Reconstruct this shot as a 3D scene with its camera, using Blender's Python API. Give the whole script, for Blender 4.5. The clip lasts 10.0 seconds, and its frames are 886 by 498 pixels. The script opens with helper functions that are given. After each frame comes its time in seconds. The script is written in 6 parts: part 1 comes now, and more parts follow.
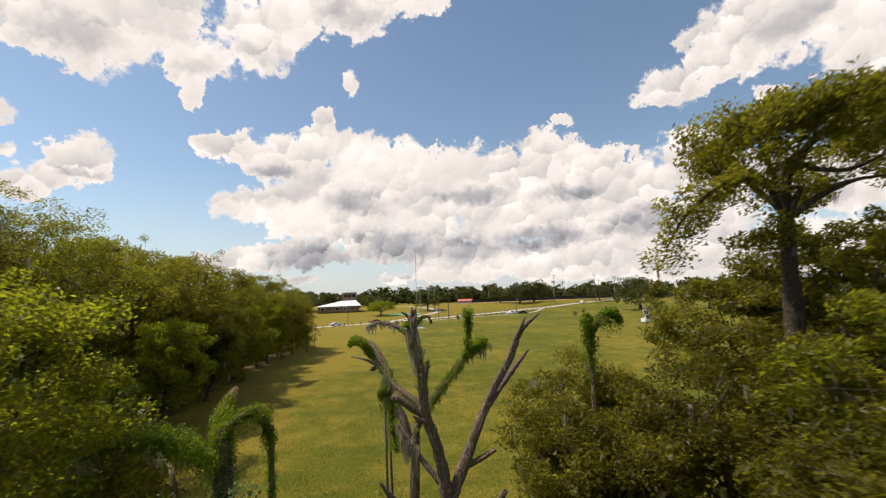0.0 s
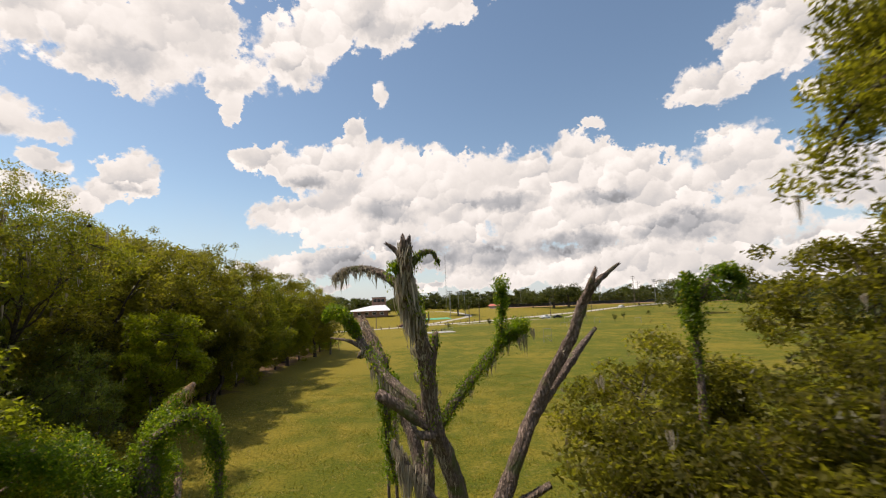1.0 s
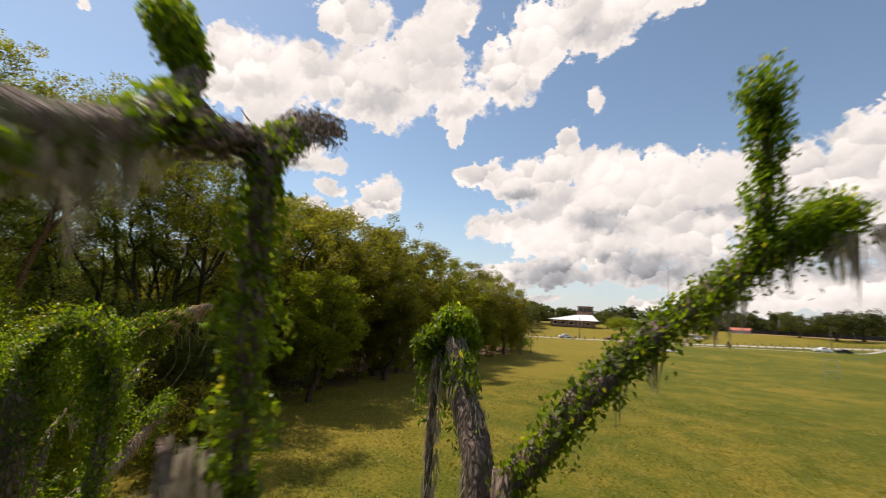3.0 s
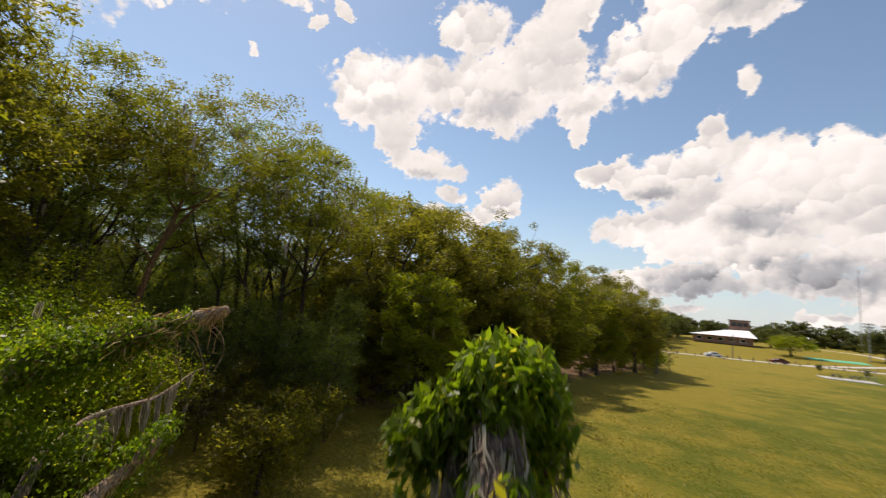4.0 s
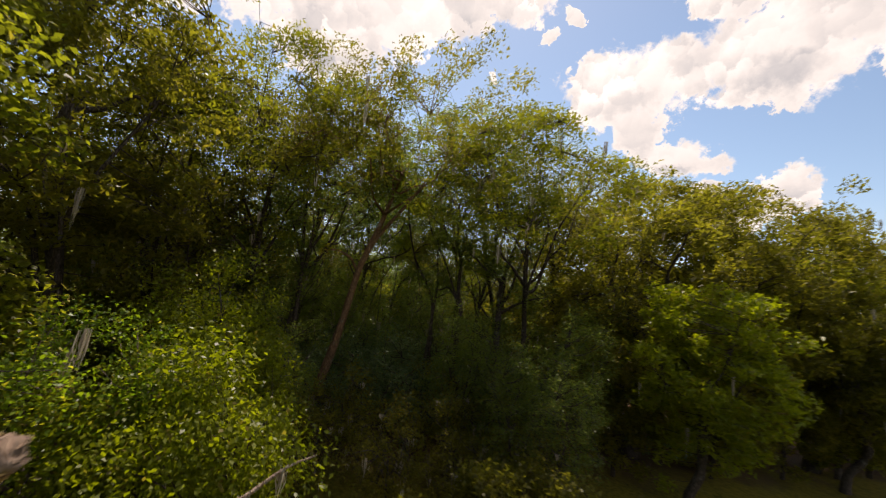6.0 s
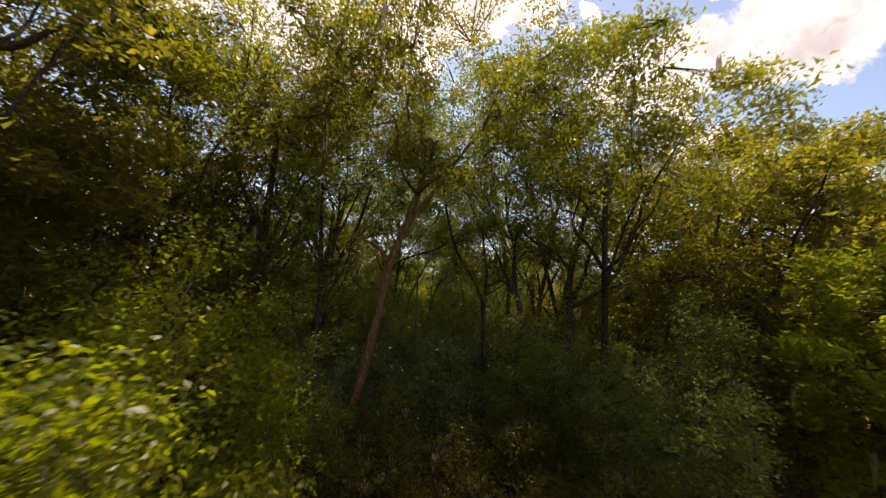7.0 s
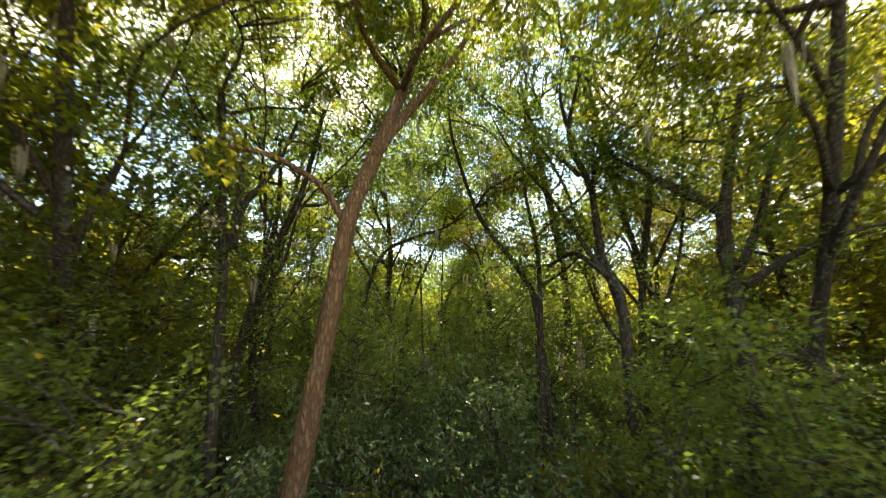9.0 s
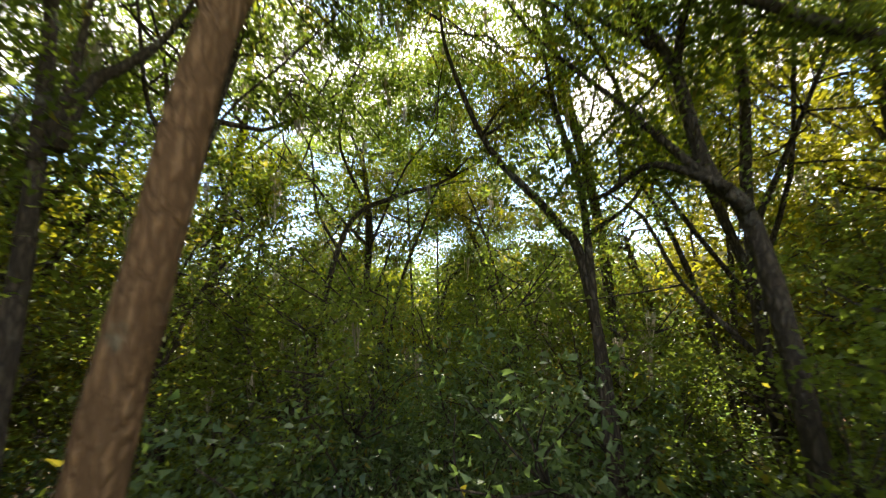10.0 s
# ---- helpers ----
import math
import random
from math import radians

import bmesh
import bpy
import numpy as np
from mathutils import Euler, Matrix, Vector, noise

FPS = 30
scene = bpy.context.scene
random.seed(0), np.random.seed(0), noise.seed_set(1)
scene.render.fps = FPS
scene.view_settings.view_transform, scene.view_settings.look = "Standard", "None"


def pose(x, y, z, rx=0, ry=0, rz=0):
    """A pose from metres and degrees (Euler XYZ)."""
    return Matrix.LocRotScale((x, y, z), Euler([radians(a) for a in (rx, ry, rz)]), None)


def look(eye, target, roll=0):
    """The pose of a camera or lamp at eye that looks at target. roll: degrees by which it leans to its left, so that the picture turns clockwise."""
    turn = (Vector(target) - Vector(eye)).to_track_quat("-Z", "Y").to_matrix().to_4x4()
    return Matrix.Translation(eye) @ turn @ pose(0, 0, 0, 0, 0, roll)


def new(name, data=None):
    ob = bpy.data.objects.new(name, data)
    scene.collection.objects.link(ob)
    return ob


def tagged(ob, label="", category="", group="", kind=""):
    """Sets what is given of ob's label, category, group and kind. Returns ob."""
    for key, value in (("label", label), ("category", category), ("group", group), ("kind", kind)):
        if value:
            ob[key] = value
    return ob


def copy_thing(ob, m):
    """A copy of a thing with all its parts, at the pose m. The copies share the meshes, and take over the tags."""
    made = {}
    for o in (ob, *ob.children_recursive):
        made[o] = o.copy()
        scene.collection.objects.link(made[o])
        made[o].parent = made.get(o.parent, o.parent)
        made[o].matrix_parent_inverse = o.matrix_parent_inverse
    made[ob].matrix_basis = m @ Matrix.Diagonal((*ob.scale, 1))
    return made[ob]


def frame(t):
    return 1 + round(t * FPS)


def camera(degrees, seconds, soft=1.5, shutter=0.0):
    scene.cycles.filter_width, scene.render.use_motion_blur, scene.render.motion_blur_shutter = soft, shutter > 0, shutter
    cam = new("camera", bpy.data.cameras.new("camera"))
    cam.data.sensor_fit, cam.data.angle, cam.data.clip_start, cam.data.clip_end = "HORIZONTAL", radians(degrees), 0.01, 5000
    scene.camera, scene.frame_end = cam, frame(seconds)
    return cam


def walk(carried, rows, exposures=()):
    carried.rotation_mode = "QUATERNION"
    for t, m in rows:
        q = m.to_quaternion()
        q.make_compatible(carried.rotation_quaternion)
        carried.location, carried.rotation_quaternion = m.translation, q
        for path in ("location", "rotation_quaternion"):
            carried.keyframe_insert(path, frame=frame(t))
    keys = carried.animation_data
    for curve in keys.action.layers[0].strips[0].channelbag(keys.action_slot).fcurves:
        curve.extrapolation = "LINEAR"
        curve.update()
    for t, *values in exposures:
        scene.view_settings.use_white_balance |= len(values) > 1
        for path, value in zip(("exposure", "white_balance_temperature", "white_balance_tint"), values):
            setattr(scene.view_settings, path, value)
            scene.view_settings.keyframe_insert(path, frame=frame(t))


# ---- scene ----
cam = camera(93.21, 10.0, soft=1.1, shutter=0.4)
PATH = [
    (0.0, look((0.000, 0.000, 11.501), (0.000, 9.944, 12.562), -2.01)),
    (0.5, look((0.062, 3.125, 10.668), (-0.177, 13.056, 11.817), -2.42)),
    (1.0, look((0.184, 6.007, 9.902), (-0.532, 15.902, 11.155), -2.24)),
    (1.5, look((0.456, 8.675, 9.201), (-1.102, 18.461, 10.544), -1.54)),
    (2.0, look((0.668, 11.129, 8.495), (-2.035, 20.653, 9.903), -0.42)),
    (2.2, look((0.671, 11.957, 8.266), (-2.525, 21.329, 9.664), 0.50)),
    (3.3, look((0.106, 16.622, 7.238), (-5.925, 24.463, 8.701), 3.48)),
    (3.5, look((-0.226, 17.354, 7.296), (-6.669, 24.868, 8.720), 3.76)),
    (4.0, look((-1.214, 19.079, 7.607), (-8.690, 25.572, 8.998), 5.10)),
    (4.5, look((-2.315, 20.666, 7.911), (-10.767, 25.853, 9.204), 6.74)),
    (5.0, look((-3.776, 22.081, 8.174), (-13.002, 25.768, 9.311), 8.30)),
    (5.5, look((-5.728, 23.009, 8.329), (-15.408, 25.323, 9.304), 8.31)),
    (5.7, look((-6.681, 23.202, 8.356), (-16.449, 25.123, 9.299), 8.10)),
    (6.8, look((-12.107, 22.941, 7.577), (-22.001, 23.863, 8.701), 4.37)),
    (7.0, look((-13.020, 23.061, 7.589), (-22.921, 23.903, 8.706), 3.48)),
    (7.5, look((-15.189, 23.230, 7.597), (-25.093, 23.961, 8.767), 2.83)),
    (8.0, look((-17.571, 23.364, 7.536), (-27.470, 24.058, 8.768), 2.15)),
    (8.5, look((-20.068, 23.489, 7.279), (-29.949, 24.173, 8.662), 0.83)),
    (9.0, look((-22.604, 23.577, 6.983), (-32.455, 24.285, 8.552), -0.92)),
    (9.5, look((-25.039, 23.702, 6.485), (-34.852, 24.444, 8.265), -2.01)),
    (10.0, look((-27.087, 23.866, 6.091), (-36.863, 24.696, 8.029), -2.48)),
]
walk(cam, PATH, exposures=[(0.0, -0.02, 7000, 16), (3.4, 0.0, 7000, 17), (6.3, 0.2, 7300, 22), (6.9, 0.42, 7600, 28), (7.7, 0.48, 7600, 28), (8.15, 1.0, 7300, 20), (8.6, 2.25, 7100, 15), (9.2, 2.2, 7000, 13), (10.0, 1.95, 6900, 12)])

# ---- light ----
SUN_AZ, SUN_EL = 86.0, 58.0          # degrees to the left of +y, and above the horizon


def way(az, el):
    a, e = radians(az), radians(el)
    return Vector((-math.sin(a) * math.cos(e), math.cos(a) * math.cos(e), math.sin(e)))


sun = new("sun", bpy.data.lights.new("sun", "SUN"))
sun.data.energy, sun.data.angle, sun.data.color = 4.6, radians(0.53), (1.0, 0.95, 0.86)
sun.matrix_world = Matrix.Translation((0, 0, 60)) @ (-way(SUN_AZ, SUN_EL)).to_track_quat("-Z", "Y").to_matrix().to_4x4()


class Nodes:
    """A short hand for node trees."""

    def __init__(self, tree):
        self.tree = tree
        tree.nodes.clear()

    def add(self, kind, ins=(), **props):
        n = self.tree.nodes.new("ShaderNode" + kind)
        if "operation" in props:
            n.operation = props["operation"]
        if "interpolation_type" in props:
            n.interpolation_type = props["interpolation_type"]
        if "data_type" in props:
            n.data_type, n.blend_type = props["data_type"], props["blend_type"]
        if "feature" in props:
            n.feature, n.normalize = props["feature"], props.get("normalize", False)
        for k, v in dict(ins).items():
            s = n.inputs[k]
            if isinstance(v, bpy.types.NodeSocket):
                self.tree.links.new(v, s)
            else:
                s.default_value = v
        return n

    def math(self, op, a, b=0.0, c=0.0):
        return self.add("Math", {0: a, 1: b, 2: c}, operation=op).outputs[0]

    def vmath(self, op, a, b=(0, 0, 0), out="Vector"):
        return self.add("VectorMath", {0: a, 1: b}, operation=op).outputs[out]

    def noise(self, vec, scale, detail=4.0, rough=0.55, distort=0.0):
        return self.add("TexNoise", {"Vector": vec, "Scale": scale, "Detail": detail, "Roughness": rough, "Distortion": distort}).outputs["Fac"]

    def step(self, v, lo, hi, a=0.0, b=1.0):
        return self.add("MapRange", {"Value": v, "From Min": lo, "From Max": hi, "To Min": a, "To Max": b}, interpolation_type="SMOOTHSTEP").outputs["Result"]

    def mix(self, f, a, b, blend="MIX"):
        n = self.add("Mix", {0: f}, data_type="RGBA", blend_type=blend)
        for s, v in ((n.inputs[6], a), (n.inputs[7], b)):
            if isinstance(v, bpy.types.NodeSocket):
                self.tree.links.new(v, s)
            else:
                s.default_value = (*v, 1.0) if len(v) == 3 else v
        return n.outputs[2]


# cumulus clouds: azimuth, elevation, half width, half height in degrees
HIGH_CLOUDS = [
    (59.5, 27.0, 7.0, 4.2), (53, 28.6, 4.4, 3.4), (46, 29.4, 5.2, 4.4), (40, 28.8, 5.4, 4.2), (36, 33, 5.2, 4.6), (31, 27.4, 3.6, 2.4), (33, 38, 4, 3),
    (24, 31.5, 5.0, 3.6), (19, 35.5, 5, 3.4), (12, 36.6, 6, 3.6), (4, 38.5, 6, 3.4), (-5, 42, 6, 3), (47, 36, 5, 2.6), (31.2, 24, 1.3, 1.5),
    (12.3, 27.6, 0.9, 1.6), (-38, 26.5, 5.5, 3.8), (-45, 27, 6, 4.2), (-30.5, 23.0, 4.2, 1.9), (-49, 22, 5, 3), (57, 22.3, 2.6, 2.2), (-17.5, 22.0, 1.2, 0.6),
    (20, 62, 18, 7),
]
BANK_TOPS = [
    (-47, 16.5, 3.0, 2.2), (-40, 19.5, 1.5, 1.0), (42.0, 15.4, 3.0, 2.2), (44.0, 13.6, 2.0, 1.6), (48.5, 15.4, 1.6, 1.0), (53.0, 19.0, 4.2, 2.0), (49, 18.3, 2.0, 1.0),
    (27.5, 18, 3.6, 1.6), (21, 17.8, 4.5, 3.0), (15.8, 21.5, 1.5, 2.6), (17.5, 19, 2.5, 2.5), (10.5, 18, 4.5, 3.4), (4, 16.5, 4.5, 3.6), (-3, 16.6, 4, 3.2),
    (-9, 16, 4, 3.0), (-15, 16.8, 4.5, 3.6), (-21, 14.6, 4, 3.0), (-26, 13.0, 4, 2.8), (-32, 14.4, 4, 3.2),
]
BANK_MIDDLE = [
    (46.5, 11.4, 2.4, 1.6), (50, 12.5, 2, 1.2), (-38, 12, 4, 2.6), (-45, 10, 5, 3), (-53, 9, 6, 3), (25, 11.6, 3.6, 2.0), (19, 11.5, 4.5, 3.4),
    (11, 10.5, 5.5, 4.5), (2, 10.5, 5.5, 4.6), (-7, 10.5, 5.5, 4.4), (-16, 10, 5.5, 4.0), (-24, 8, 5, 3.4), (-33, 7.5, 5, 3.2), (14, 14.5, 7, 3.4), (5, 13.6, 7, 3.6), (-5, 13.4, 7, 3.6), (-14, 12.6, 7, 3.6), (-22, 11.4, 6, 3.2),
]
LOW_CLOUDS = [
    (24.5, 5.4, 3.2, 1.4), (18, 6.0, 4, 1.6), (9, 6.4, 5, 2.0), (0, 5.6, 5.5, 2.2), (-9, 4.6, 5.5, 2.2), (-19, 4.4, 6, 2.2), (-30, 3.8, 7, 2.2),
    (-42, 4, 7, 2.4), (19.5, 2.9, 2.0, 0.6), (6, 2.4, 2.6, 0.8), (1, 2.6, 3.4, 1.1), (-6, 3.2, 6, 1.9), (-15, 3.0, 7, 2.0), (-25, 2.8, 8, 2.0), (-38, 2.6, 9, 2.2), (28, 4.6, 4, 1.2),
]
SIDE_CLOUDS = [
    (100, 29.5, 8, 4.4), (92, 33, 7, 3.6), (84, 36, 7, 3.6), (76, 38, 7, 3), (66.5, 35.5, 1.0, 0.8), (76.5, 28.6, 0.5, 0.5), (70, 33.5, 1.2, 0.7),
    (110, 35, 9, 6), (125, 31, 9, 5), (140, 29, 9, 5), (-75, 22, 13, 6), (-110, 30, 16, 8), (175, 24, 16, 7), (150, 55, 15, 8),
    (-60, 52, 16, 8), (95, 68, 14, 6),
]
CLOUDS = HIGH_CLOUDS + BANK_TOPS + BANK_MIDDLE + LOW_CLOUDS + SIDE_CLOUDS
GREYS = [
    (59.5, 25.6, 4.0, 1.4), (42, 27.4, 4.5, 1.3), (31, 26.8, 2.2, 0.9), (24, 30.0, 3.2, 1.1), (12, 35.0, 5, 1.3), (17, 5.4, 6, 2.2), (7, 6.4, 6, 2.2), (-3, 5.8, 6, 1.8), (-13, 6.8, 6, 1.6), (-26, 8.0, 6, 1.6),
    (-42, 25.6, 5, 1.4), (22, 16.0, 3.0, 0.8), (-4, 13.2, 5, 1.0), (12, 12.6, 4, 1.6), (-17, 12.6, 4, 1.0), (100, 27.6, 7, 2.0), (53, 18.0, 2.2, 0.6), (42, 14.0, 1.8, 0.5),
]


def make_world():
    world = bpy.data.worlds.new("daylight")
    scene.world = world
    world.use_nodes = True
    n = Nodes(world.node_tree)
    sky = n.add("TexSky")
    sky.sky_type, sky.sun_disc, sky.sun_elevation, sky.sun_rotation = "NISHITA", False, radians(SUN_EL), radians(-SUN_AZ)
    sky.air_density, sky.dust_density, sky.ozone_density = 1.0, 0.35, 1.5
    d = n.add("TexCoord").outputs["Generated"]
    warp = n.add("TexNoise", {"Vector": d, "Scale": 11.0, "Detail": 6.0, "Roughness": 0.62}).outputs["Color"]
    bent = n.vmath("ADD", d, n.vmath("MULTIPLY", n.vmath("SUBTRACT", warp, (0.5, 0.5, 0.5)), (0.085, 0.085, 0.075)))
    curl = n.add("TexNoise", {"Vector": d, "Scale": 46.0, "Detail": 5.0, "Roughness": 0.6}).outputs["Color"]
    bent = n.vmath("ADD", bent, n.vmath("MULTIPLY", n.vmath("SUBTRACT", curl, (0.5, 0.5, 0.5)), (0.030, 0.030, 0.030)))
    xyz = n.add("SeparateXYZ", {0: bent})
    az = n.math("MULTIPLY", n.math("ARCTAN2", n.math("MULTIPLY", xyz.outputs[0], -1.0), xyz.outputs[1]), 57.29578)
    el = n.math("MULTIPLY", n.math("ARCSINE", xyz.outputs[2]), 57.29578)
    flat = n.add("CombineXYZ", {0: az, 1: el}).outputs[0]

    def field(blobs):
        best = None
        for a, e, w, h in blobs:
            q = n.vmath("MULTIPLY", n.vmath("SUBTRACT", flat, (a, e, 0)), (1 / w, 1 / h, 0))
            q = n.vmath("LENGTH", q, out="Value")
            best = q if best is None else n.math("SMOOTH_MIN", best, q, 0.12)
        return best

    near = field(CLOUDS)
    puff = n.add("TexVoronoi", {"Vector": bent, "Scale": 24.0, "Detail": 4.0, "Roughness": 0.6, "Lacunarity": 2.1}, feature="SMOOTH_F1", normalize=True).outputs["Distance"]
    fine = n.noise(d, 38.0, 9.0, 0.6)
    edge = n.math("ADD", near, n.math("ADD", n.math("MULTIPLY", n.math("SUBTRACT", puff, 0.42), 1.25), n.math("MULTIPLY", n.math("SUBTRACT", fine, 0.5), 1.3)))
    wisp = n.step(n.noise(d, 9.0, 4.0, 0.6), 0.38, 0.68, 0.90, 0.52)
    cover = n.add("MapRange", {"Value": edge, "From Min": 1.02, "From Max": wisp, "To Min": 0.0, "To Max": 1.0}, interpolation_type="SMOOTHSTEP").outputs["Result"]
    # light and shade of the heaped tops: every puff is bright above and grey below
    jitter = n.add("TexNoise", {"Vector": d, "Scale": 30.0, "Detail": 5.0, "Roughness": 0.6}).outputs["Color"]
    calm = n.vmath("ADD", d, n.vmath("MULTIPLY", n.vmath("SUBTRACT", jitter, (0.5, 0.5, 0.5)), (0.05, 0.05, 0.05)))

    def puffs(scale, smooth):
        cell = n.add("TexVoronoi", {"Vector": calm, "Scale": scale, "Smoothness": smooth}, feature="SMOOTH_F1").outputs["Position"]
        return n.math("MULTIPLY", n.vmath("DOT_PRODUCT", n.vmath("SUBTRACT", calm, cell), (-0.35, 0.0, 0.94), out="Value"), scale)

    relief = n.math("ADD", n.math("MULTIPLY", puffs(8.0, 0.3), 0.26), n.math("MULTIPLY", puffs(23.0, 0.2), n.step(n.noise(d, 7.0, 2.0), 0.35, 0.65, 0.06, 0.34)))
    under = n.step(n.math("ADD", field(GREYS), n.math("MULTIPLY", n.math("SUBTRACT", fine, 0.5), 0.9)), 1.45, 0.35)
    deep = n.step(edge, 0.98, 0.45)
    bright = n.math("ADD", 0.92, n.math("MULTIPLY", relief, n.math("ADD", 0.45, n.math("MULTIPLY", deep, 0.55))))
    bright = n.math("SUBTRACT", bright, n.math("MULTIPLY", deep, 0.08))
    bright = n.math("SUBTRACT", bright, n.math("MULTIPLY", under, n.step(el, 9.0, 20.0, 0.40, 0.20)))
    bright = n.math("MINIMUM", n.math("MAXIMUM", bright, 0.25), 1.04)
    shade = n.step(bright, 0.85, 0.35)
    white = n.mix(1.0, n.add("CombineColor", {0: bright, 1: bright, 2: bright}).outputs[0], n.mix(shade, (1.0, 0.985, 0.96), (0.93, 0.99, 1.07)), "MULTIPLY")
    blue = n.mix(1.0, sky.outputs[0], (0.142, 0.149, 0.140), "MULTIPLY")
    haze = n.step(el, -2.0, 16.0, 0.75, 0.0)
    blue = n.mix(haze, blue, (0.53, 0.63, 0.75))
    out = n.mix(cover, blue, white)
    bg = n.add("Background", {"Color": out, "Strength": 1.0})
    n.tree.links.new(bg.outputs[0], n.add("OutputWorld").inputs[0])


make_world()

# ---- materials ----


def material(name, build):
    m = bpy.data.materials.new(name)
    m.use_nodes = True
    n = Nodes(m.node_tree)
    n.tree.links.new(build(n), n.add("OutputMaterial").inputs[0])
    return m


def surface(n, color, rough=0.8, bump=None, strength=0.4, distance=0.02, metal=0.0, spec=0.5):
    ins = {"Base Color": color if isinstance(color, bpy.types.NodeSocket) else (*color, 1), "Roughness": rough, "Metallic": metal, "Specular IOR Level": spec}
    if bump is not None:
        ins["Normal"] = n.add("Bump", {"Height": bump, "Strength": strength, "Distance": distance}).outputs[0]
    return n.add("BsdfPrincipled", ins).outputs[0]


def where(n, space="Object"):
    return n.add("TexCoord").outputs[space]


def place(n):
    return n.add("NewGeometry").outputs["Position"]


def leaf_material(name, dark, light, dry=(0.20, 0.16, 0.03), glow=0.52, shine=0.42, dry_share=0.04, spec=0.32, thru_tint=(1.75, 1.85, 0.75)):
    def build(n):
        island = n.add("NewGeometry").outputs["Random Per Island"]
        ob = n.add("ObjectInfo").outputs["Random"]
        patch = n.noise(place(n), 0.55, 3.0)
        f = n.math("ADD", n.math("MULTIPLY", island, 0.55), n.math("MULTIPLY", n.step(patch, 0.35, 0.65), 0.45))
        c = n.mix(f, dark, light)
        c = n.mix(n.math("GREATER_THAN", island, 1.0 - dry_share), c, dry)
        tone = n.math("ADD", 0.85, n.math("MULTIPLY", ob, 0.3))
        c = n.mix(1.0, c, n.add("CombineColor", {0: tone, 1: tone, 2: tone}).outputs[0], "MULTIPLY")
        top = surface(n, c, shine, spec=spec)
        thru = n.add("BsdfTranslucent", {"Color": n.mix(1.0, c, thru_tint, "MULTIPLY")}).outputs[0]
        return n.add("MixShader", {0: glow, 1: top, 2: thru}).outputs[0]
    return material(name, build)


OAK_LEAF = leaf_material("oak_leaf", (0.066, 0.063, 0.010), (0.214, 0.190, 0.026), glow=0.68)
SUN_LEAF = leaf_material("yellow_green_leaf", (0.072, 0.082, 0.008), (0.230, 0.226, 0.024), glow=0.7)
WOOD_LEAF = leaf_material("shade_grown_leaf", (0.066, 0.088, 0.018), (0.188, 0.222, 0.046), glow=0.64, shine=0.38, spec=0.42, thru_tint=(1.6, 1.75, 0.9))
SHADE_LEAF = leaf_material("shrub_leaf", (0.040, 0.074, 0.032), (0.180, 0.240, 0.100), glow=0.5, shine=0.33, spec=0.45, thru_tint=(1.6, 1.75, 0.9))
VINE_LEAF = leaf_material("vine_leaf", (0.058, 0.104, 0.008), (0.190, 0.250, 0.016), dry=(0.38, 0.34, 0.04), dry_share=0.06, glow=0.56)
GRASS = leaf_material("grass_blade", (0.112, 0.112, 0.008), (0.250, 0.205, 0.030), dry=(0.34, 0.27, 0.10), dry_share=0.25, glow=0.3)
FAR_LEAF = leaf_material("far_leaf", (0.034, 0.044, 0.012), (0.085, 0.090, 0.022))
LIME_LEAF = leaf_material("lime_leaf", (0.100, 0.122, 0.006), (0.260, 0.275, 0.012), glow=0.58)


def bark_material(name, low, high, lichen, share):
    def build(n):
        p = n.vmath("MULTIPLY", where(n), (1.0, 1.0, 0.28))
        ridges = n.add("TexVoronoi", {"Vector": n.vmath("ADD", p, n.vmath("MULTIPLY", n.add("TexNoise", {"Vector": p, "Scale": 6.0}).outputs["Color"], (0.12, 0.12, 0.12))), "Scale": 13.0, "Detail": 2.0}, feature="DISTANCE_TO_EDGE").outputs["Distance"]
        grain = n.noise(p, 34.0, 5.0, 0.65)
        patch = n.noise(where(n), 1.7, 4.0)
        h = n.math("ADD", n.step(ridges, 0.0, 0.22), n.math("MULTIPLY", grain, 0.5))
        c = n.mix(n.math("MULTIPLY", h, 0.7), low, high)
        c = n.mix(n.step(n.math("ADD", patch, n.math("MULTIPLY", grain, 0.25)), share, share + 0.14), c, lichen)
        return surface(n, c, 0.9, h, 0.9, 0.04, spec=0.2)
    return material(name, build)


BARK = bark_material("oak_bark", (0.030, 0.022, 0.016), (0.150, 0.115, 0.085), (0.20, 0.19, 0.15), 0.72)
RED_BARK = bark_material("red_brown_bark", (0.095, 0.050, 0.024), (0.360, 0.205, 0.105), (0.22, 0.18, 0.12), 0.74)
DEAD_BARK = bark_material("dead_bark", (0.050, 0.035, 0.027), (0.400, 0.290, 0.225), (0.115, 0.125, 0.045), 0.66)
BARE_WOOD = bark_material("bare_wood", (0.20, 0.13, 0.09), (0.46, 0.34, 0.24), (0.35, 0.30, 0.22), 0.66)


def moss_build(n):
    island = n.add("NewGeometry").outputs["Random Per Island"]
    c = n.mix(island, (0.25, 0.21, 0.15), (0.58, 0.50, 0.37))
    return n.add("MixShader", {0: 0.3, 1: surface(n, c, 0.95, spec=0.1), 2: n.add("BsdfTranslucent", {"Color": c}).outputs[0]}).outputs[0]


MOSS = material("spanish_moss", moss_build)


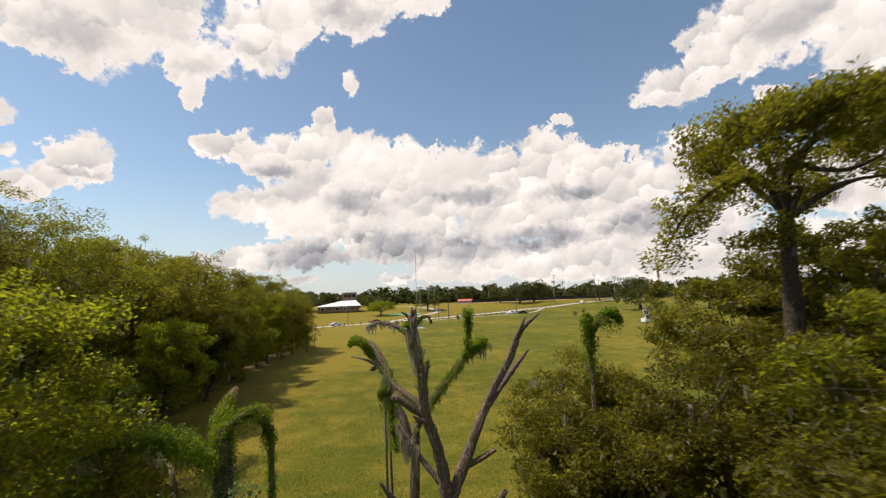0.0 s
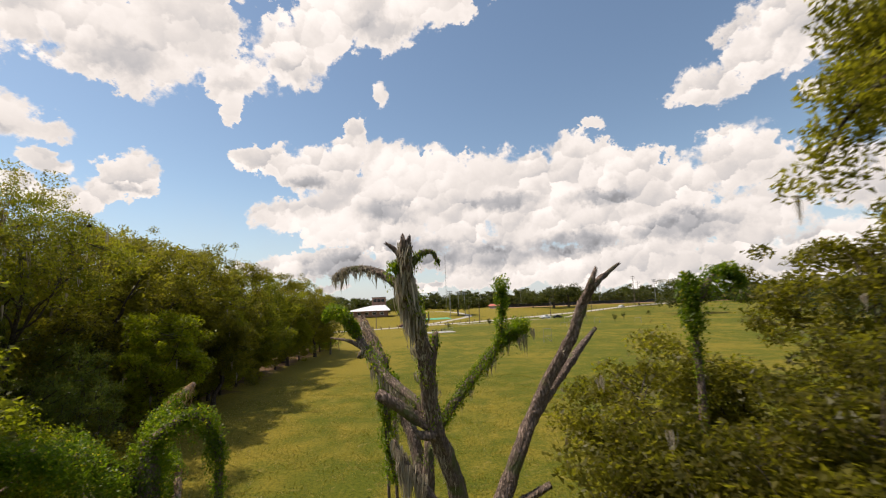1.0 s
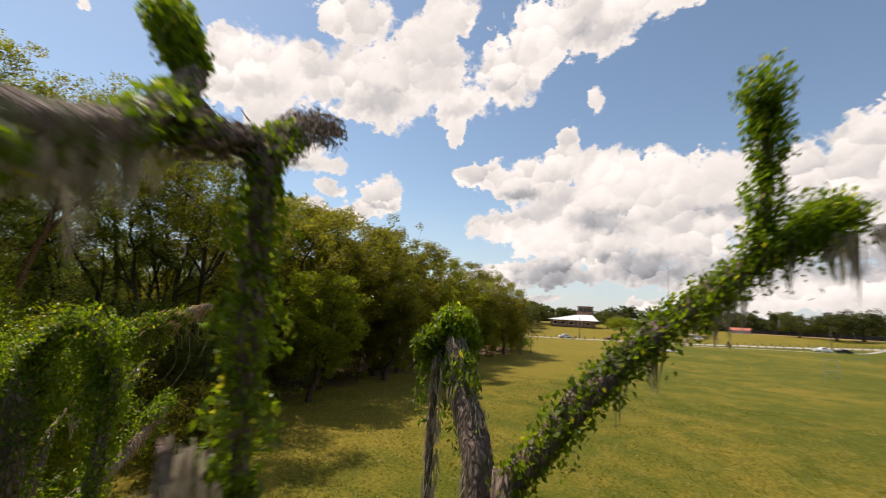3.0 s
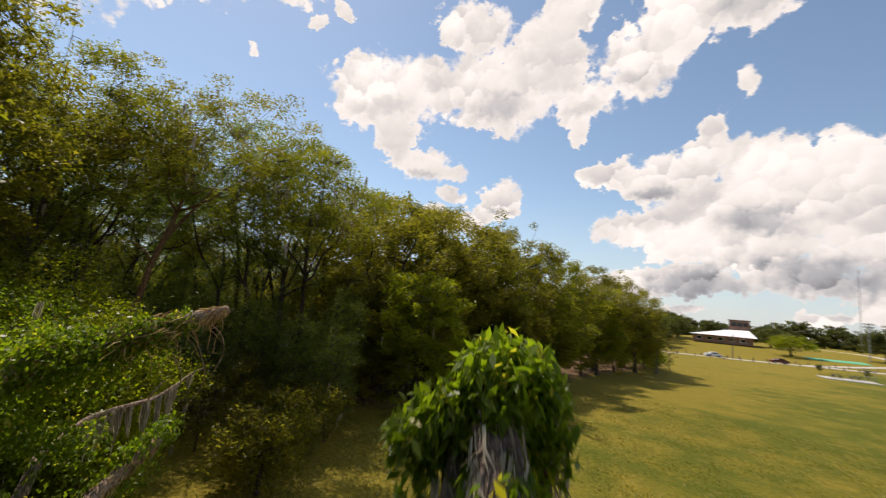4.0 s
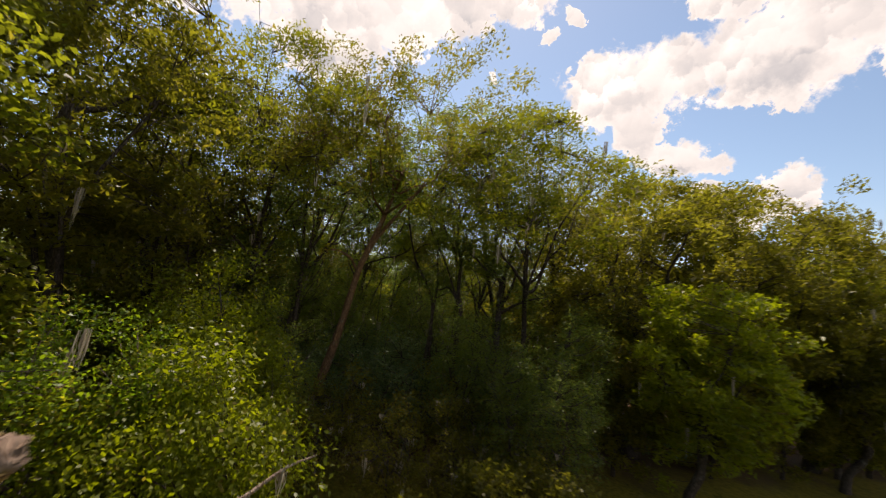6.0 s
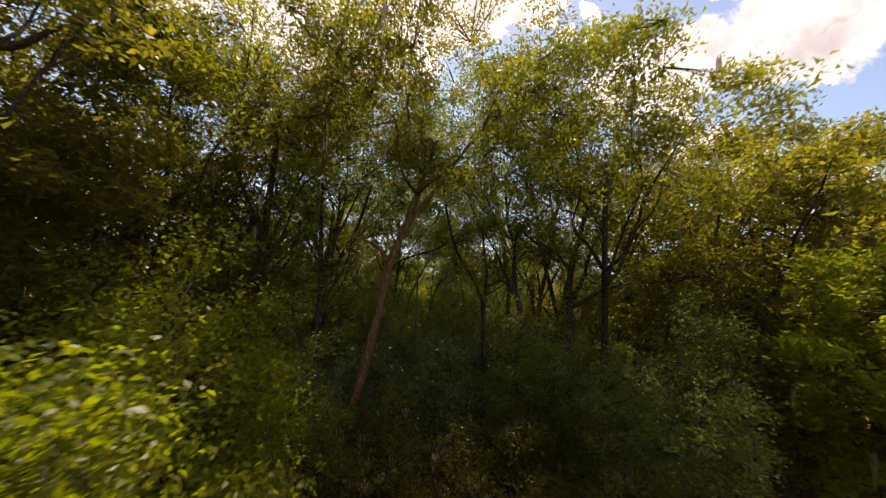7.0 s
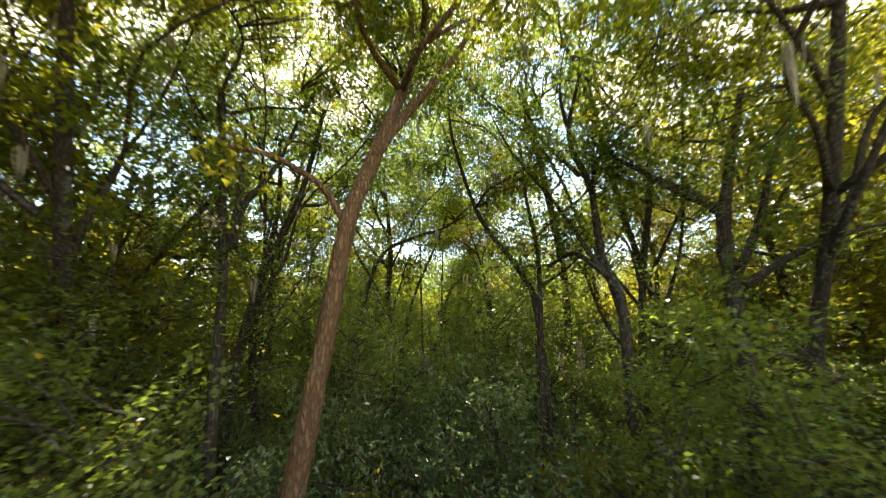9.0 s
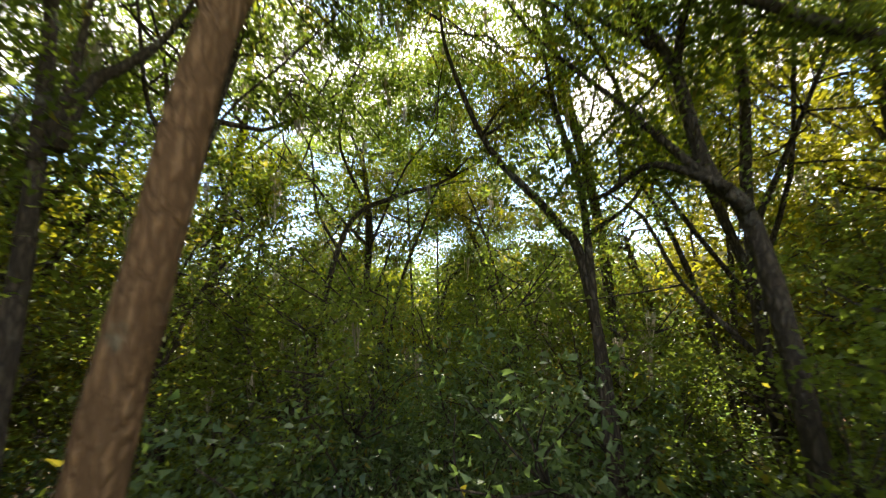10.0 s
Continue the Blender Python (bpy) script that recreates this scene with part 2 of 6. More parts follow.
def stalk_build(n):
    island = n.add("NewGeometry").outputs["Random Per Island"]
    c = n.mix(island, (0.26, 0.14, 0.065), (0.62, 0.45, 0.20))
    return n.add("MixShader", {0: 0.3, 1: surface(n, c, 0.85, spec=0.2), 2: n.add("BsdfTranslucent", {"Color": c}).outputs[0]}).outputs[0]


STALK = material("dry_vine_stalk", stalk_build)


def ground_build(n):
    p = place(n)
    xyz = n.add("SeparateXYZ", {0: p})
    big, mid, small = n.noise(p, 0.035, 4.0, 0.6), n.noise(p, 0.33, 5.0, 0.6, 0.4), n.noise(p, 5.0, 5.0, 0.7)
    dry = n.math("ADD", n.math("MULTIPLY", big, 0.7), n.math("ADD", n.math("MULTIPLY", mid, 0.55), n.math("MULTIPLY", small, 0.25)))
    # the meadow is drier along the wood's edge
    edge = n.step(xyz.outputs[0], -6.0, -24.0)
    dry = n.math("ADD", dry, n.math("MULTIPLY", edge, 0.18))
    beyond = n.step(n.math("SUBTRACT", xyz.outputs[1], n.math("MULTIPLY", xyz.outputs[0], 0.9)), 190.0, 260.0)
    dry = n.math("ADD", dry, n.math("MULTIPLY", beyond, 0.20))
    c = n.mix(n.step(dry, 0.66, 0.92), (0.104, 0.116, 0.008), (0.245, 0.186, 0.022))
    c = n.mix(n.step(n.noise(p, 1.3, 5.0, 0.7, 0.6), 0.57, 0.72), c, (0.275, 0.215, 0.055))
    c = n.mix(n.step(small, 0.34, 0.60), n.mix(1.0, c, (0.55, 0.62, 0.5), "MULTIPLY"), c)
    # leaf litter under the trees
    litter = n.mix(n.noise(p, 7.0, 4.0, 0.7), (0.050, 0.028, 0.016), (0.20, 0.12, 0.06))
    slope = n.math("MULTIPLY", n.math("MAXIMUM", n.math("SUBTRACT", xyz.outputs[1], 28.0), 0.0), 0.10)
    wood = n.step(n.math("ADD", n.math("ADD", xyz.outputs[0], slope), n.math("MULTIPLY", n.math("SUBTRACT", mid, 0.5), 9.0)), -26.0, -29.5)
    wood = n.math("MULTIPLY", wood, n.step(xyz.outputs[0], -74.0, -66.0))
    wood = n.math("MULTIPLY", wood, n.step(xyz.outputs[1], 120.0, 105.0))
    c = n.mix(wood, c, litter)
    return surface(n, c, 0.95, n.math("ADD", small, n.noise(p, 22.0, 3.0, 0.7)), 0.8, 0.06, spec=0.15)


GROUND = material("meadow", ground_build)


def speckled(name, a, b, scale=3.0, rough=0.8, bump=0.2, spec=0.4):
    def build(n):
        p = place(n)
        f = n.math("ADD", n.math("MULTIPLY", n.noise(p, scale * 0.12, 4.0), 0.6), n.math("MULTIPLY", n.noise(p, scale * 4, 5.0, 0.7), 0.4))
        return surface(n, n.mix(n.step(f, 0.3, 0.7), a, b), rough, f, bump, 0.01, spec=spec)
    return material(name, build)


ROAD = speckled("pale_road", (0.36, 0.33, 0.27), (0.48, 0.44, 0.37))
CONCRETE = speckled("concrete", (0.30, 0.29, 0.27), (0.45, 0.43, 0.40))
CLAY = speckled("clay", (0.30, 0.17, 0.09), (0.42, 0.25, 0.14))
COURT = speckled("green_court", (0.08, 0.32, 0.17), (0.12, 0.42, 0.24))
WHITE = speckled("white_metal_roof", (0.74, 0.74, 0.72), (0.84, 0.84, 0.83), rough=0.5)
BRICK = speckled("brick_wall", (0.20, 0.11, 0.08), (0.30, 0.17, 0.12), 8.0)
RED_ROOF = speckled("red_roof", (0.48, 0.13, 0.09), (0.60, 0.20, 0.14))
POST = speckled("weathered_wood", (0.10, 0.075, 0.055), (0.20, 0.15, 0.11), 12.0)
STEEL = speckled("grey_steel", (0.22, 0.22, 0.22), (0.34, 0.34, 0.34), 9.0, 0.5)
DARK = speckled("dark_paint", (0.012, 0.012, 0.014), (0.025, 0.025, 0.028), 6.0, 0.35)
SILVER = speckled("silver_paint", (0.52, 0.53, 0.55), (0.60, 0.61, 0.63), 6.0, 0.3)
MAROON = speckled("maroon_paint", (0.08, 0.015, 0.015), (0.11, 0.02, 0.02), 6.0, 0.3)
WHITE_PAINT = speckled("white_paint", (0.72, 0.72, 0.70), (0.80, 0.80, 0.79), 6.0, 0.35)
RUBBER = speckled("tyre_rubber", (0.014, 0.014, 0.014), (0.03, 0.03, 0.03), 9.0, 0.8)
GLASS = speckled("dark_window_glass", (0.010, 0.012, 0.014), (0.016, 0.018, 0.020), 2.0, 0.08, 0.0, 0.6)
SOLAR = speckled("solar_cells", (0.010, 0.014, 0.028), (0.018, 0.024, 0.045), 9.0, 0.2)

# ---- mesh helpers ----
rng = np.random.default_rng(7)


def mesh_from(name, verts, faces_flat, sides, mats, smooth=False, index=None):
    """A mesh from numpy arrays; all faces have the same number of sides."""
    me = bpy.data.meshes.new(name)
    verts = np.ascontiguousarray(verts, np.float32)
    faces_flat = np.ascontiguousarray(faces_flat, np.int32).ravel()
    k = len(faces_flat) // sides
    me.vertices.add(len(verts))
    me.vertices.foreach_set("co", verts.ravel())
    me.loops.add(len(faces_flat))
    me.loops.foreach_set("vertex_index", faces_flat)
    me.polygons.add(k)
    me.polygons.foreach_set("loop_start", np.arange(k, dtype=np.int32) * sides)
    me.polygons.foreach_set("loop_total", np.full(k, sides, np.int32))
    for m in mats:
        me.materials.append(m)
    if index is not None:
        me.polygons.foreach_set("material_index", np.ascontiguousarray(index, np.int32))
    if smooth:
        me.polygons.foreach_set("use_smooth", np.ones(k, bool))
    me.update(calc_edges=True)
    return me


def child(ob, parent, label="", kind=""):
    ob.parent = parent
    return tagged(ob, label, "", "", kind)


def part(name, bm, mat, parent, label=""):
    """Links a bmesh as one mesh object under a thing or a part."""
    me = bpy.data.meshes.new(name)
    bm.to_mesh(me)
    bm.free()
    me.materials.append(mat)
    ob = new(name, me)
    return child(ob, parent, label) if parent else ob


def smooth_line(points, steps):
    """A Catmull-Rom line through the points."""
    p = np.array(points, float)
    p = np.vstack([2 * p[0] - p[1], p, 2 * p[-1] - p[-2]])
    out = []
    for i in range(1, len(p) - 2):
        for t in np.linspace(0, 1, steps, endpoint=False):
            a, b, c, d = p[i - 1], p[i], p[i + 1], p[i + 2]
            out.append(0.5 * (2 * b + (c - a) * t + (2 * a - 5 * b + 4 * c - d) * t * t + (3 * b - a - 3 * c + d) * t ** 3))
    out.append(p[-2])
    return np.array(out)


def tube(line, radii, sides=8, rough=0.12, seed=0, jag=0.0):
    """Vertices and quads of a bent, tapering, knobbly limb with closed ends."""
    r = np.random.default_rng(seed)
    line = np.asarray(line, float)
    k = len(line)
    radii = np.interp(np.linspace(0, 1, k), np.linspace(0, 1, len(radii)), radii)
    tan = np.gradient(line, axis=0)
    tan /= np.linalg.norm(tan, axis=1, keepdims=True) + 1e-9
    side = np.cross(tan[0], (0.31, 0.95, 0.1))
    side /= np.linalg.norm(side)
    rows = []
    ang = np.linspace(0, 2 * np.pi, sides, endpoint=False)
    knob = r.normal(0, 1, (k, sides))
    knob = (knob + np.roll(knob, 1, 0) + np.roll(knob, 1, 1)) / 1.7
    flute = r.normal(0, 1, sides)
    for i in range(k):
        side = side - tan[i] * (side @ tan[i])
        side /= np.linalg.norm(side)
        up = np.cross(tan[i], side)
        rad = radii[i] * (1 + rough * (0.8 * knob[i] + 0.8 * flute))
        ring = line[i] + rad[:, None] * (np.cos(ang)[:, None] * side + np.sin(ang)[:, None] * up)
        if jag and i == k - 1:
            ring = ring + tan[i] * r.uniform(0, jag, (sides, 1))
        rows.append(ring)
    v = np.vstack(rows + [line[:1], line[-1:] - tan[-1:] * jag * 0.3])
    f = []
    for i in range(k - 1):
        for j in range(sides):
            a, b = i * sides + j, i * sides + (j + 1) % sides
            f.append((a, b, b + sides, a + sides))
    e0, e1 = k * sides, k * sides + 1
    for j in range(0, sides, 2):
        f.append((e0, (j + 2) % sides, j + 1, j))
        o = (k - 1) * sides
        f.append((e1, o + j, o + j + 1, o + (j + 2) % sides))
    return v, np.array(f)


def limb_part(name, parent, line, radii, mat, sides=8, rough=0.12, seed=0, jag=0.0, label="", steps=5):
    v, f = tube(smooth_line(line, steps), radii, sides, rough, seed, jag)
    return child(new(name, mesh_from(name, v, f, 4, [mat], True)), parent, label)


def leaves(pos, size, r, droop=0.0, aspect=0.58, up=0.55, pointed=False):
    """Rhombic, slightly folded leaves at the positions, or plain pointed ones. Returns vertices and faces."""
    n = len(pos)
    nor = r.normal(0, 1, (n, 3))
    nor[:, 2] = np.abs(nor[:, 2]) + up
    nor /= np.linalg.norm(nor, axis=1, keepdims=True)
    d = r.normal(0, 1, (n, 3))
    d[:, 2] -= droop * 2.0
    d -= nor * (d * nor).sum(1, keepdims=True)
    d /= np.linalg.norm(d, axis=1, keepdims=True) + 1e-9
    s = np.cross(nor, d)
    ln = (size * r.uniform(0.65, 1.3, n))[:, None]
    w = ln * aspect * 0.5
    base = pos - d * ln * 0.5
    if pointed:
        turn = np.where(r.uniform(0, 1, (n, 1)) < 0.5, 0.55, 0.2)
        v = np.stack([base + s * w * 1.1, base + d * ln * turn - s * w * 0.9, base + d * ln], 1)
        return v.reshape(-1, 3), np.arange(n * 3).reshape(-1, 3)
    v = np.empty((n, 4, 3))
    v[:, 0] = base
    v[:, 1] = base + d * ln * 0.45 + s * w + nor * w * 0.35
    v[:, 2] = base + d * ln
    v[:, 3] = base + d * ln * 0.45 - s * w + nor * w * 0.35
    return v.reshape(-1, 3), np.arange(n * 4).reshape(-1, 4)


def clump_points(centers, radii, per, r, flat=0.7):
    """Points scattered through soft, flattened balls, denser towards their skins."""
    out = []
    for c, rad in zip(centers, radii):
        k = max(4, int(per * rad * rad))
        q = r.normal(0, 1, (k, 3))
        q /= np.linalg.norm(q, axis=1, keepdims=True)
        q *= (r.uniform(0.15, 1, (k, 1)) ** 0.55) * r.uniform(0.75, 1.15, (k, 1))
        q[:, 2] *= flat
        out.append(c + q * rad)
    return np.vstack(out)


def festoons(pos, length, r, per=16, width=0.012, root=0.05):
    """Hanging tufts of moss: each a bundle of threads that draws together towards its tip."""
    k = len(pos)
    ln = np.repeat(length * r.uniform(0.35, 1.2, k), per)
    c = np.repeat(pos, per, 0)
    n = k * per
    off = r.normal(0, root, (n, 3)) * (1, 1, 0.5)
    sway = np.repeat(r.normal(0, 0.05, (k, 2)), per, 0)
    end = r.uniform(0.45, 1.0, n)
    a = r.uniform(0, 6.283, n)
    s = np.stack([np.cos(a), np.sin(a), 0 * a], 1) * (width * r.uniform(0.5, 1.6, n))[:, None]
    v = np.empty((n, 6, 3))
    for i, (t, w, gather) in enumerate(((0, 0.7, 1.0), (0.45, 1.0, 0.95), (1, 0.12, 0.35))):
        q = c + off * gather + r.normal(0, 0.012, (n, 3)) * (t > 0)
        q[:, 2] -= ln * end * t
        q[:, :2] += sway * (ln * t)[:, None]
        v[:, 2 * i], v[:, 2 * i + 1] = q - s * w, q + s * w
    q = np.arange(n)[:, None] * 6
    f = np.concatenate([q + [0, 1, 3, 2], q + [2, 3, 5, 4]], 1).reshape(-1, 4)
    return v.reshape(-1, 3), f


def fibres(pos, dirs, length, r, width=0.012):
    """Shaggy strips that lie along a limb and fray downwards."""
    n = len(pos)
    d = dirs * np.where(dirs[:, 2:] > 0, -1, 1) + r.normal(0, 0.22, (n, 3))
    d[:, 2] -= r.uniform(0.0, 0.6, n)
    d /= np.linalg.norm(d, axis=1, keepdims=True)
    ln = (length * r.uniform(0.4, 1.3, n))[:, None]
    s = np.cross(d, r.normal(0, 1, (n, 3)))
    s *= (width * r.uniform(0.5, 1.5, (n, 1))) / (np.linalg.norm(s, axis=1, keepdims=True) + 1e-9)
    mid = pos + d * ln * 0.5
    tip = pos + d * ln + r.normal(0, 0.04, (n, 3)) - (0, 0, 0.03)
    v = np.stack([pos - s, pos + s, mid + s * 0.9, mid - s * 0.9, tip + s * 0.1, tip - s * 0.1], 1).reshape(-1, 3)
    q = np.arange(n)[:, None] * 6
    return v, np.concatenate([q + [0, 1, 2, 3], q + [3, 2, 4, 5]], 1).reshape(-1, 4)


def along(line, per_metre, r):
    """Random points on a line of points, with the direction there."""
    line = np.asarray(line, float)
    seg = np.diff(line, axis=0)
    ln = np.linalg.norm(seg, axis=1)
    k = max(3, int(ln.sum() * per_metre))
    i = r.choice(len(seg), k, p=ln / ln.sum())
    return line[i] + seg[i] * r.uniform(0, 1, (k, 1)), seg[i] / ln[i][:, None]


# the open lane through which the flight goes: nothing grows in it
LANE = np.array([(0.6, 10, 8.7), (0.3, 15, 7.5), (-0.3, 17.4, 7.35), (-1.3, 19.2, 7.65), (-2.5, 20.8, 8.0), (-5.0, 22.6, 8.3), (-8.5, 23.3, 8.2), (-12, 23.1, 7.6), (-17.5, 23.4, 7.5), (-22.5, 23.6, 7.0), (-27.0, 23.9, 6.1), (-29.0, 24.0, 5.9)])


def clear_of_lane(pts, gap):
    """True for the points that keep the gap from the lane."""
    ok = np.ones(len(pts), bool)
    for a, b in zip(LANE[:-1], LANE[1:]):
        d = b - a
        t = np.clip(((pts - a) @ d) / (d @ d), 0, 1)[:, None]
        ok &= np.linalg.norm(pts - a - d * t, axis=1) > gap
    return ok


def clump_centers(r, n, mid, half, low_cut=-0.55, lobes=0.35):
    """Centres of leaf clumps through a lumpy crown, most of them near its skin."""
    q = r.normal(0, 1, (n * 3, 3))
    q /= np.linalg.norm(q, axis=1, keepdims=True)
    q = q[q[:, 2] > low_cut][:n]
    ph = r.uniform(0, 6.28, 6)
    lump = 1 + lobes * (np.sin(3 * np.arctan2(q[:, 1], q[:, 0]) + ph[0]) * 0.5 + np.sin(4 * q[:, 2] + ph[1] + 2 * q[:, 0]) * 0.5)
    q *= (lump * r.uniform(0.3, 1, len(q)) ** 0.45)[:, None]
    return np.asarray(mid) + q * np.asarray(half)


def lobe_centers(r, n, mid, half, low_cut, lobes):
    """Centres of leaf clumps on the skins of a few big rounded lobes that make up a crown."""
    mid, half = np.asarray(mid, float), np.asarray(half, float)
    k = np.arange(lobes) + 0.5
    z = np.clip(low_cut + (1 - low_cut) * k / lobes + r.uniform(-0.08, 0.08, lobes), -1, 1)
    a = k * 2.39996 + r.uniform(-0.4, 0.4, lobes)
    q = np.stack([np.cos(a) * np.sqrt(1 - z * z), np.sin(a) * np.sqrt(1 - z * z), z], 1)
    heart = mid + q * half * r.uniform(0.58, 0.82, (lobes, 1))
    size = half.mean() * r.uniform(0.30, 0.46, lobes) * (14 / lobes) ** 0.3
    i = r.choice(lobes, n, p=size ** 2 / (size ** 2).sum())
    d = r.normal(0, 1, (n, 3)) + 0.7 * q[i] + (0, 0, 0.35)
    d /= np.linalg.norm(d, axis=1, keepdims=True)
    return heart[i] + d * (1, 1, 0.75) * (size[i] * r.uniform(0.55, 1.05, n))[:, None]


def crooked(a, b, r, bend, steps=5):
    """A wandering line from a to b."""
    a, b = np.asarray(a, float), np.asarray(b, float)
    t = np.linspace(0, 1, steps)[:, None]
    line = a + (b - a) * t
    wob = np.cumsum(r.normal(0, bend, (steps, 3)), 0)
    wob -= wob[-1] * t
    return line + wob * np.sin(np.pi * t) ** 0.6


def make_tree(name, label, seed, at, height, spread, crown_low, trunk_r, bark, leaf, clumps=80, per=260, leaf_size=0.17, clump_r=1.0, lean=(0, 0),
              limbs=6, moss=0, sides=10, twigs=True, turn=0.0, lane_gap=0.0, trunk_line=None, flat=0.7, low_cut=-0.55, group="", category="tree", shift=(0, 0), extra=(), pointed=False, limb_from=0.4, lobes=0, core=0):
    """A tree with a trunk, limbs, finer branching and a crown of leaves, each a part of its own."""
    r = np.random.default_rng(seed)
    root = tagged(new(name), label, category, group)
    root.matrix_world = pose(*at, 0, 0, turn)
    base = np.array(at)
    mid = np.array((lean[0] + shift[0], lean[1] + shift[1], (height + crown_low) / 2))
    half = np.array((spread, spread, (height - crown_low) / 2))
    top_z = crown_low + (height - crown_low) * 0.5
    if trunk_line is None:
        trunk_line = crooked((0, 0, -0.4), (lean[0], lean[1], top_z), r, 0.03 * top_z, 6)
        trunk_line[1, :2] *= 0.3
    limb_part("trunk", root, trunk_line, [trunk_r * 1.5, trunk_r * 1.08, trunk_r * 0.92, trunk_r * 0.8, trunk_r * 0.5], bark, sides, 0.09, seed, steps=4 if sides > 6 else 2)
    tl = smooth_line(trunk_line, 8)
    nodes, fine = [tl[len(tl) // 3:]], []
    for i in range(limbs):
        a = 6.283 * (i + r.uniform(-0.3, 0.3)) / limbs
        s = tl[int(len(tl) * r.uniform(limb_from, 0.98))]
        e = mid + half * np.array((math.cos(a) * 0.72, math.sin(a) * 0.72, r.uniform(-0.2, 0.6)))
        line = crooked(s, e, r, 0.07 * spread, 6)
        limb_part("limb", root, line, [trunk_r * 0.5, trunk_r * 0.36, trunk_r * 0.24, trunk_r * 0.15, trunk_r * 0.05], bark, min(6, sides), 0.12, seed + i, steps=3 if sides > 6 else 1)
        fine.append(smooth_line(line, 4))
        if twigs:
            for j in range(2):
                s2 = fine[-1][int(len(fine[-1]) * r.uniform(0.3, 0.75))] if j == 0 else smooth_line(line, 4)[int(len(line) * 2.2)]
                e2 = s2 + (e - s) * r.uniform(0.3, 0.5) + r.normal(0, 0.17, 3) * half
                fine.append(crooked(s2, e2, r, 0.05 * spread, 5))
    for i, (line, rad) in enumerate(extra):
        limb_part("limb", root, np.array(line) - base, rad, bark, 8, 0.1, seed + 50 + i, steps=5)
        fine.append(smooth_line(np.array(line) - base, 4))
    nodes = np.vstack(nodes + fine)
    cen = lobe_centers(r, clumps, mid, half, low_cut, lobes) if lobes else clump_centers(r, clumps, mid, half, low_cut)
    if twigs and len(fine) > 3:
        tips = np.vstack([l[-1:] for l in fine])
        cen = np.vstack([cen, tips + r.normal(0, clump_r * 0.25, tips.shape)])
    if lane_gap:
        cen = cen[clear_of_lane(cen + base, lane_gap + clump_r * 0.35)]
    if twigs:
        near = nodes[np.argmin(((cen[:, None] - nodes[None]) ** 2).sum(2), 1)]
        tv, tf, o = [], [], 0
        lines = [(l, trunk_r * 0.11) for l in fine if len(l) == 5] + [(crooked(s, c, r, 0.07, 4), 0.016 if lobes else 0.022) for c, s in zip(cen, near) if np.linalg.norm(c - s) < (2.2 if lobes else 3.0)]
        for l, rad in lines:
            if lane_gap and not clear_of_lane(l + base, lane_gap).all():
                continue
            v, f = tube(l, [rad, rad * 0.65, 0.008], 4, 0.1, seed)
            tv.append(v), tf.append(f + o)
            o += len(v)
        child(new("branching", mesh_from("branching", np.vstack(tv), np.vstack(tf), 4, [bark], True)), root, "", "stuff")
    pts = clump_points(cen, clump_r * r.uniform(0.6, 1.25, len(cen)), per, r, flat)
    if lane_gap:
        pts = pts[clear_of_lane(pts + base, lane_gap)]
    v, f = leaves(pts, leaf_size, r, up=0.35, pointed=pointed)
    if core:
        # coarser filler leaves added deep inside, to block light and keep the heart dark
        q = r.normal(0, 1, (core, 3))
        q *= (r.uniform(0.1, 0.72, core) / np.linalg.norm(q, axis=1))[:, None]
        q = mid + q * half
        if lane_gap:
            q = q[clear_of_lane(q + base, lane_gap + 0.6)]
        v2, f2 = leaves(q, leaf_size * 2.2, r, pointed=pointed)
        v, f = np.vstack([v, v2]), np.vstack([f, f2 + len(v)])
    child(new("crown", mesh_from("crown", v, f, 3 if pointed else 4, [leaf])), root, "", "stuff")
    if moss:
        c = cen[r.choice(len(cen), moss * 3)] + r.normal(0, 0.4, (moss * 3, 3))
        if lane_gap:
            c = c[clear_of_lane(c + base, lane_gap + 0.8)]
        v, f = festoons(c, 1.0, r)
        child(new("hanging_moss", mesh_from("hanging_moss", v, f, 4, [MOSS])), root, "grey hanging moss", "stuff")
    return root


def box(bm, size, at, bevel=0.0):
    g = bmesh.ops.create_cube(bm, size=1.0)
    bmesh.ops.scale(bm, vec=size, verts=g["verts"])
    bmesh.ops.translate(bm, vec=at, verts=g["verts"])
    if bevel:
        es = list({e for v in g["verts"] for e in v.link_edges})
        bmesh.ops.bevel(bm, geom=es, offset=bevel, segments=2, profile=0.5, affect="EDGES")
    return bm


def rod(bm, a, b, r0, r1=None, seg=8):
    a, b = Vector(a), Vector(b)
    g = bmesh.ops.create_cone(bm, cap_ends=True, segments=seg, radius1=r0, radius2=r0 if r1 is None else r1, depth=(b - a).length)
    m = Matrix.Translation((a + b) / 2) @ (b - a).to_track_quat("Z", "Y").to_matrix().to_4x4()
    bmesh.ops.transform(bm, matrix=m, verts=g["verts"])
    return bm


# ---- the ground, in one sheet ----


def sm(v, a, b):
    t = np.clip((np.asarray(v, float) - a) / (b - a), 0, 1)
    return t * t * (3 - 2 * t)


def height_at(x, y):
    """The lie of the land: flat meadow that rises gently beyond the road."""
    x, y = np.asarray(x, float), np.asarray(y, float)
    return 3.6 * sm(y - 0.35 * x, 195, 300) + 0.10 * np.sin(x * 0.11 + 1) * np.sin(y * 0.09) * sm(y, 12, 40)


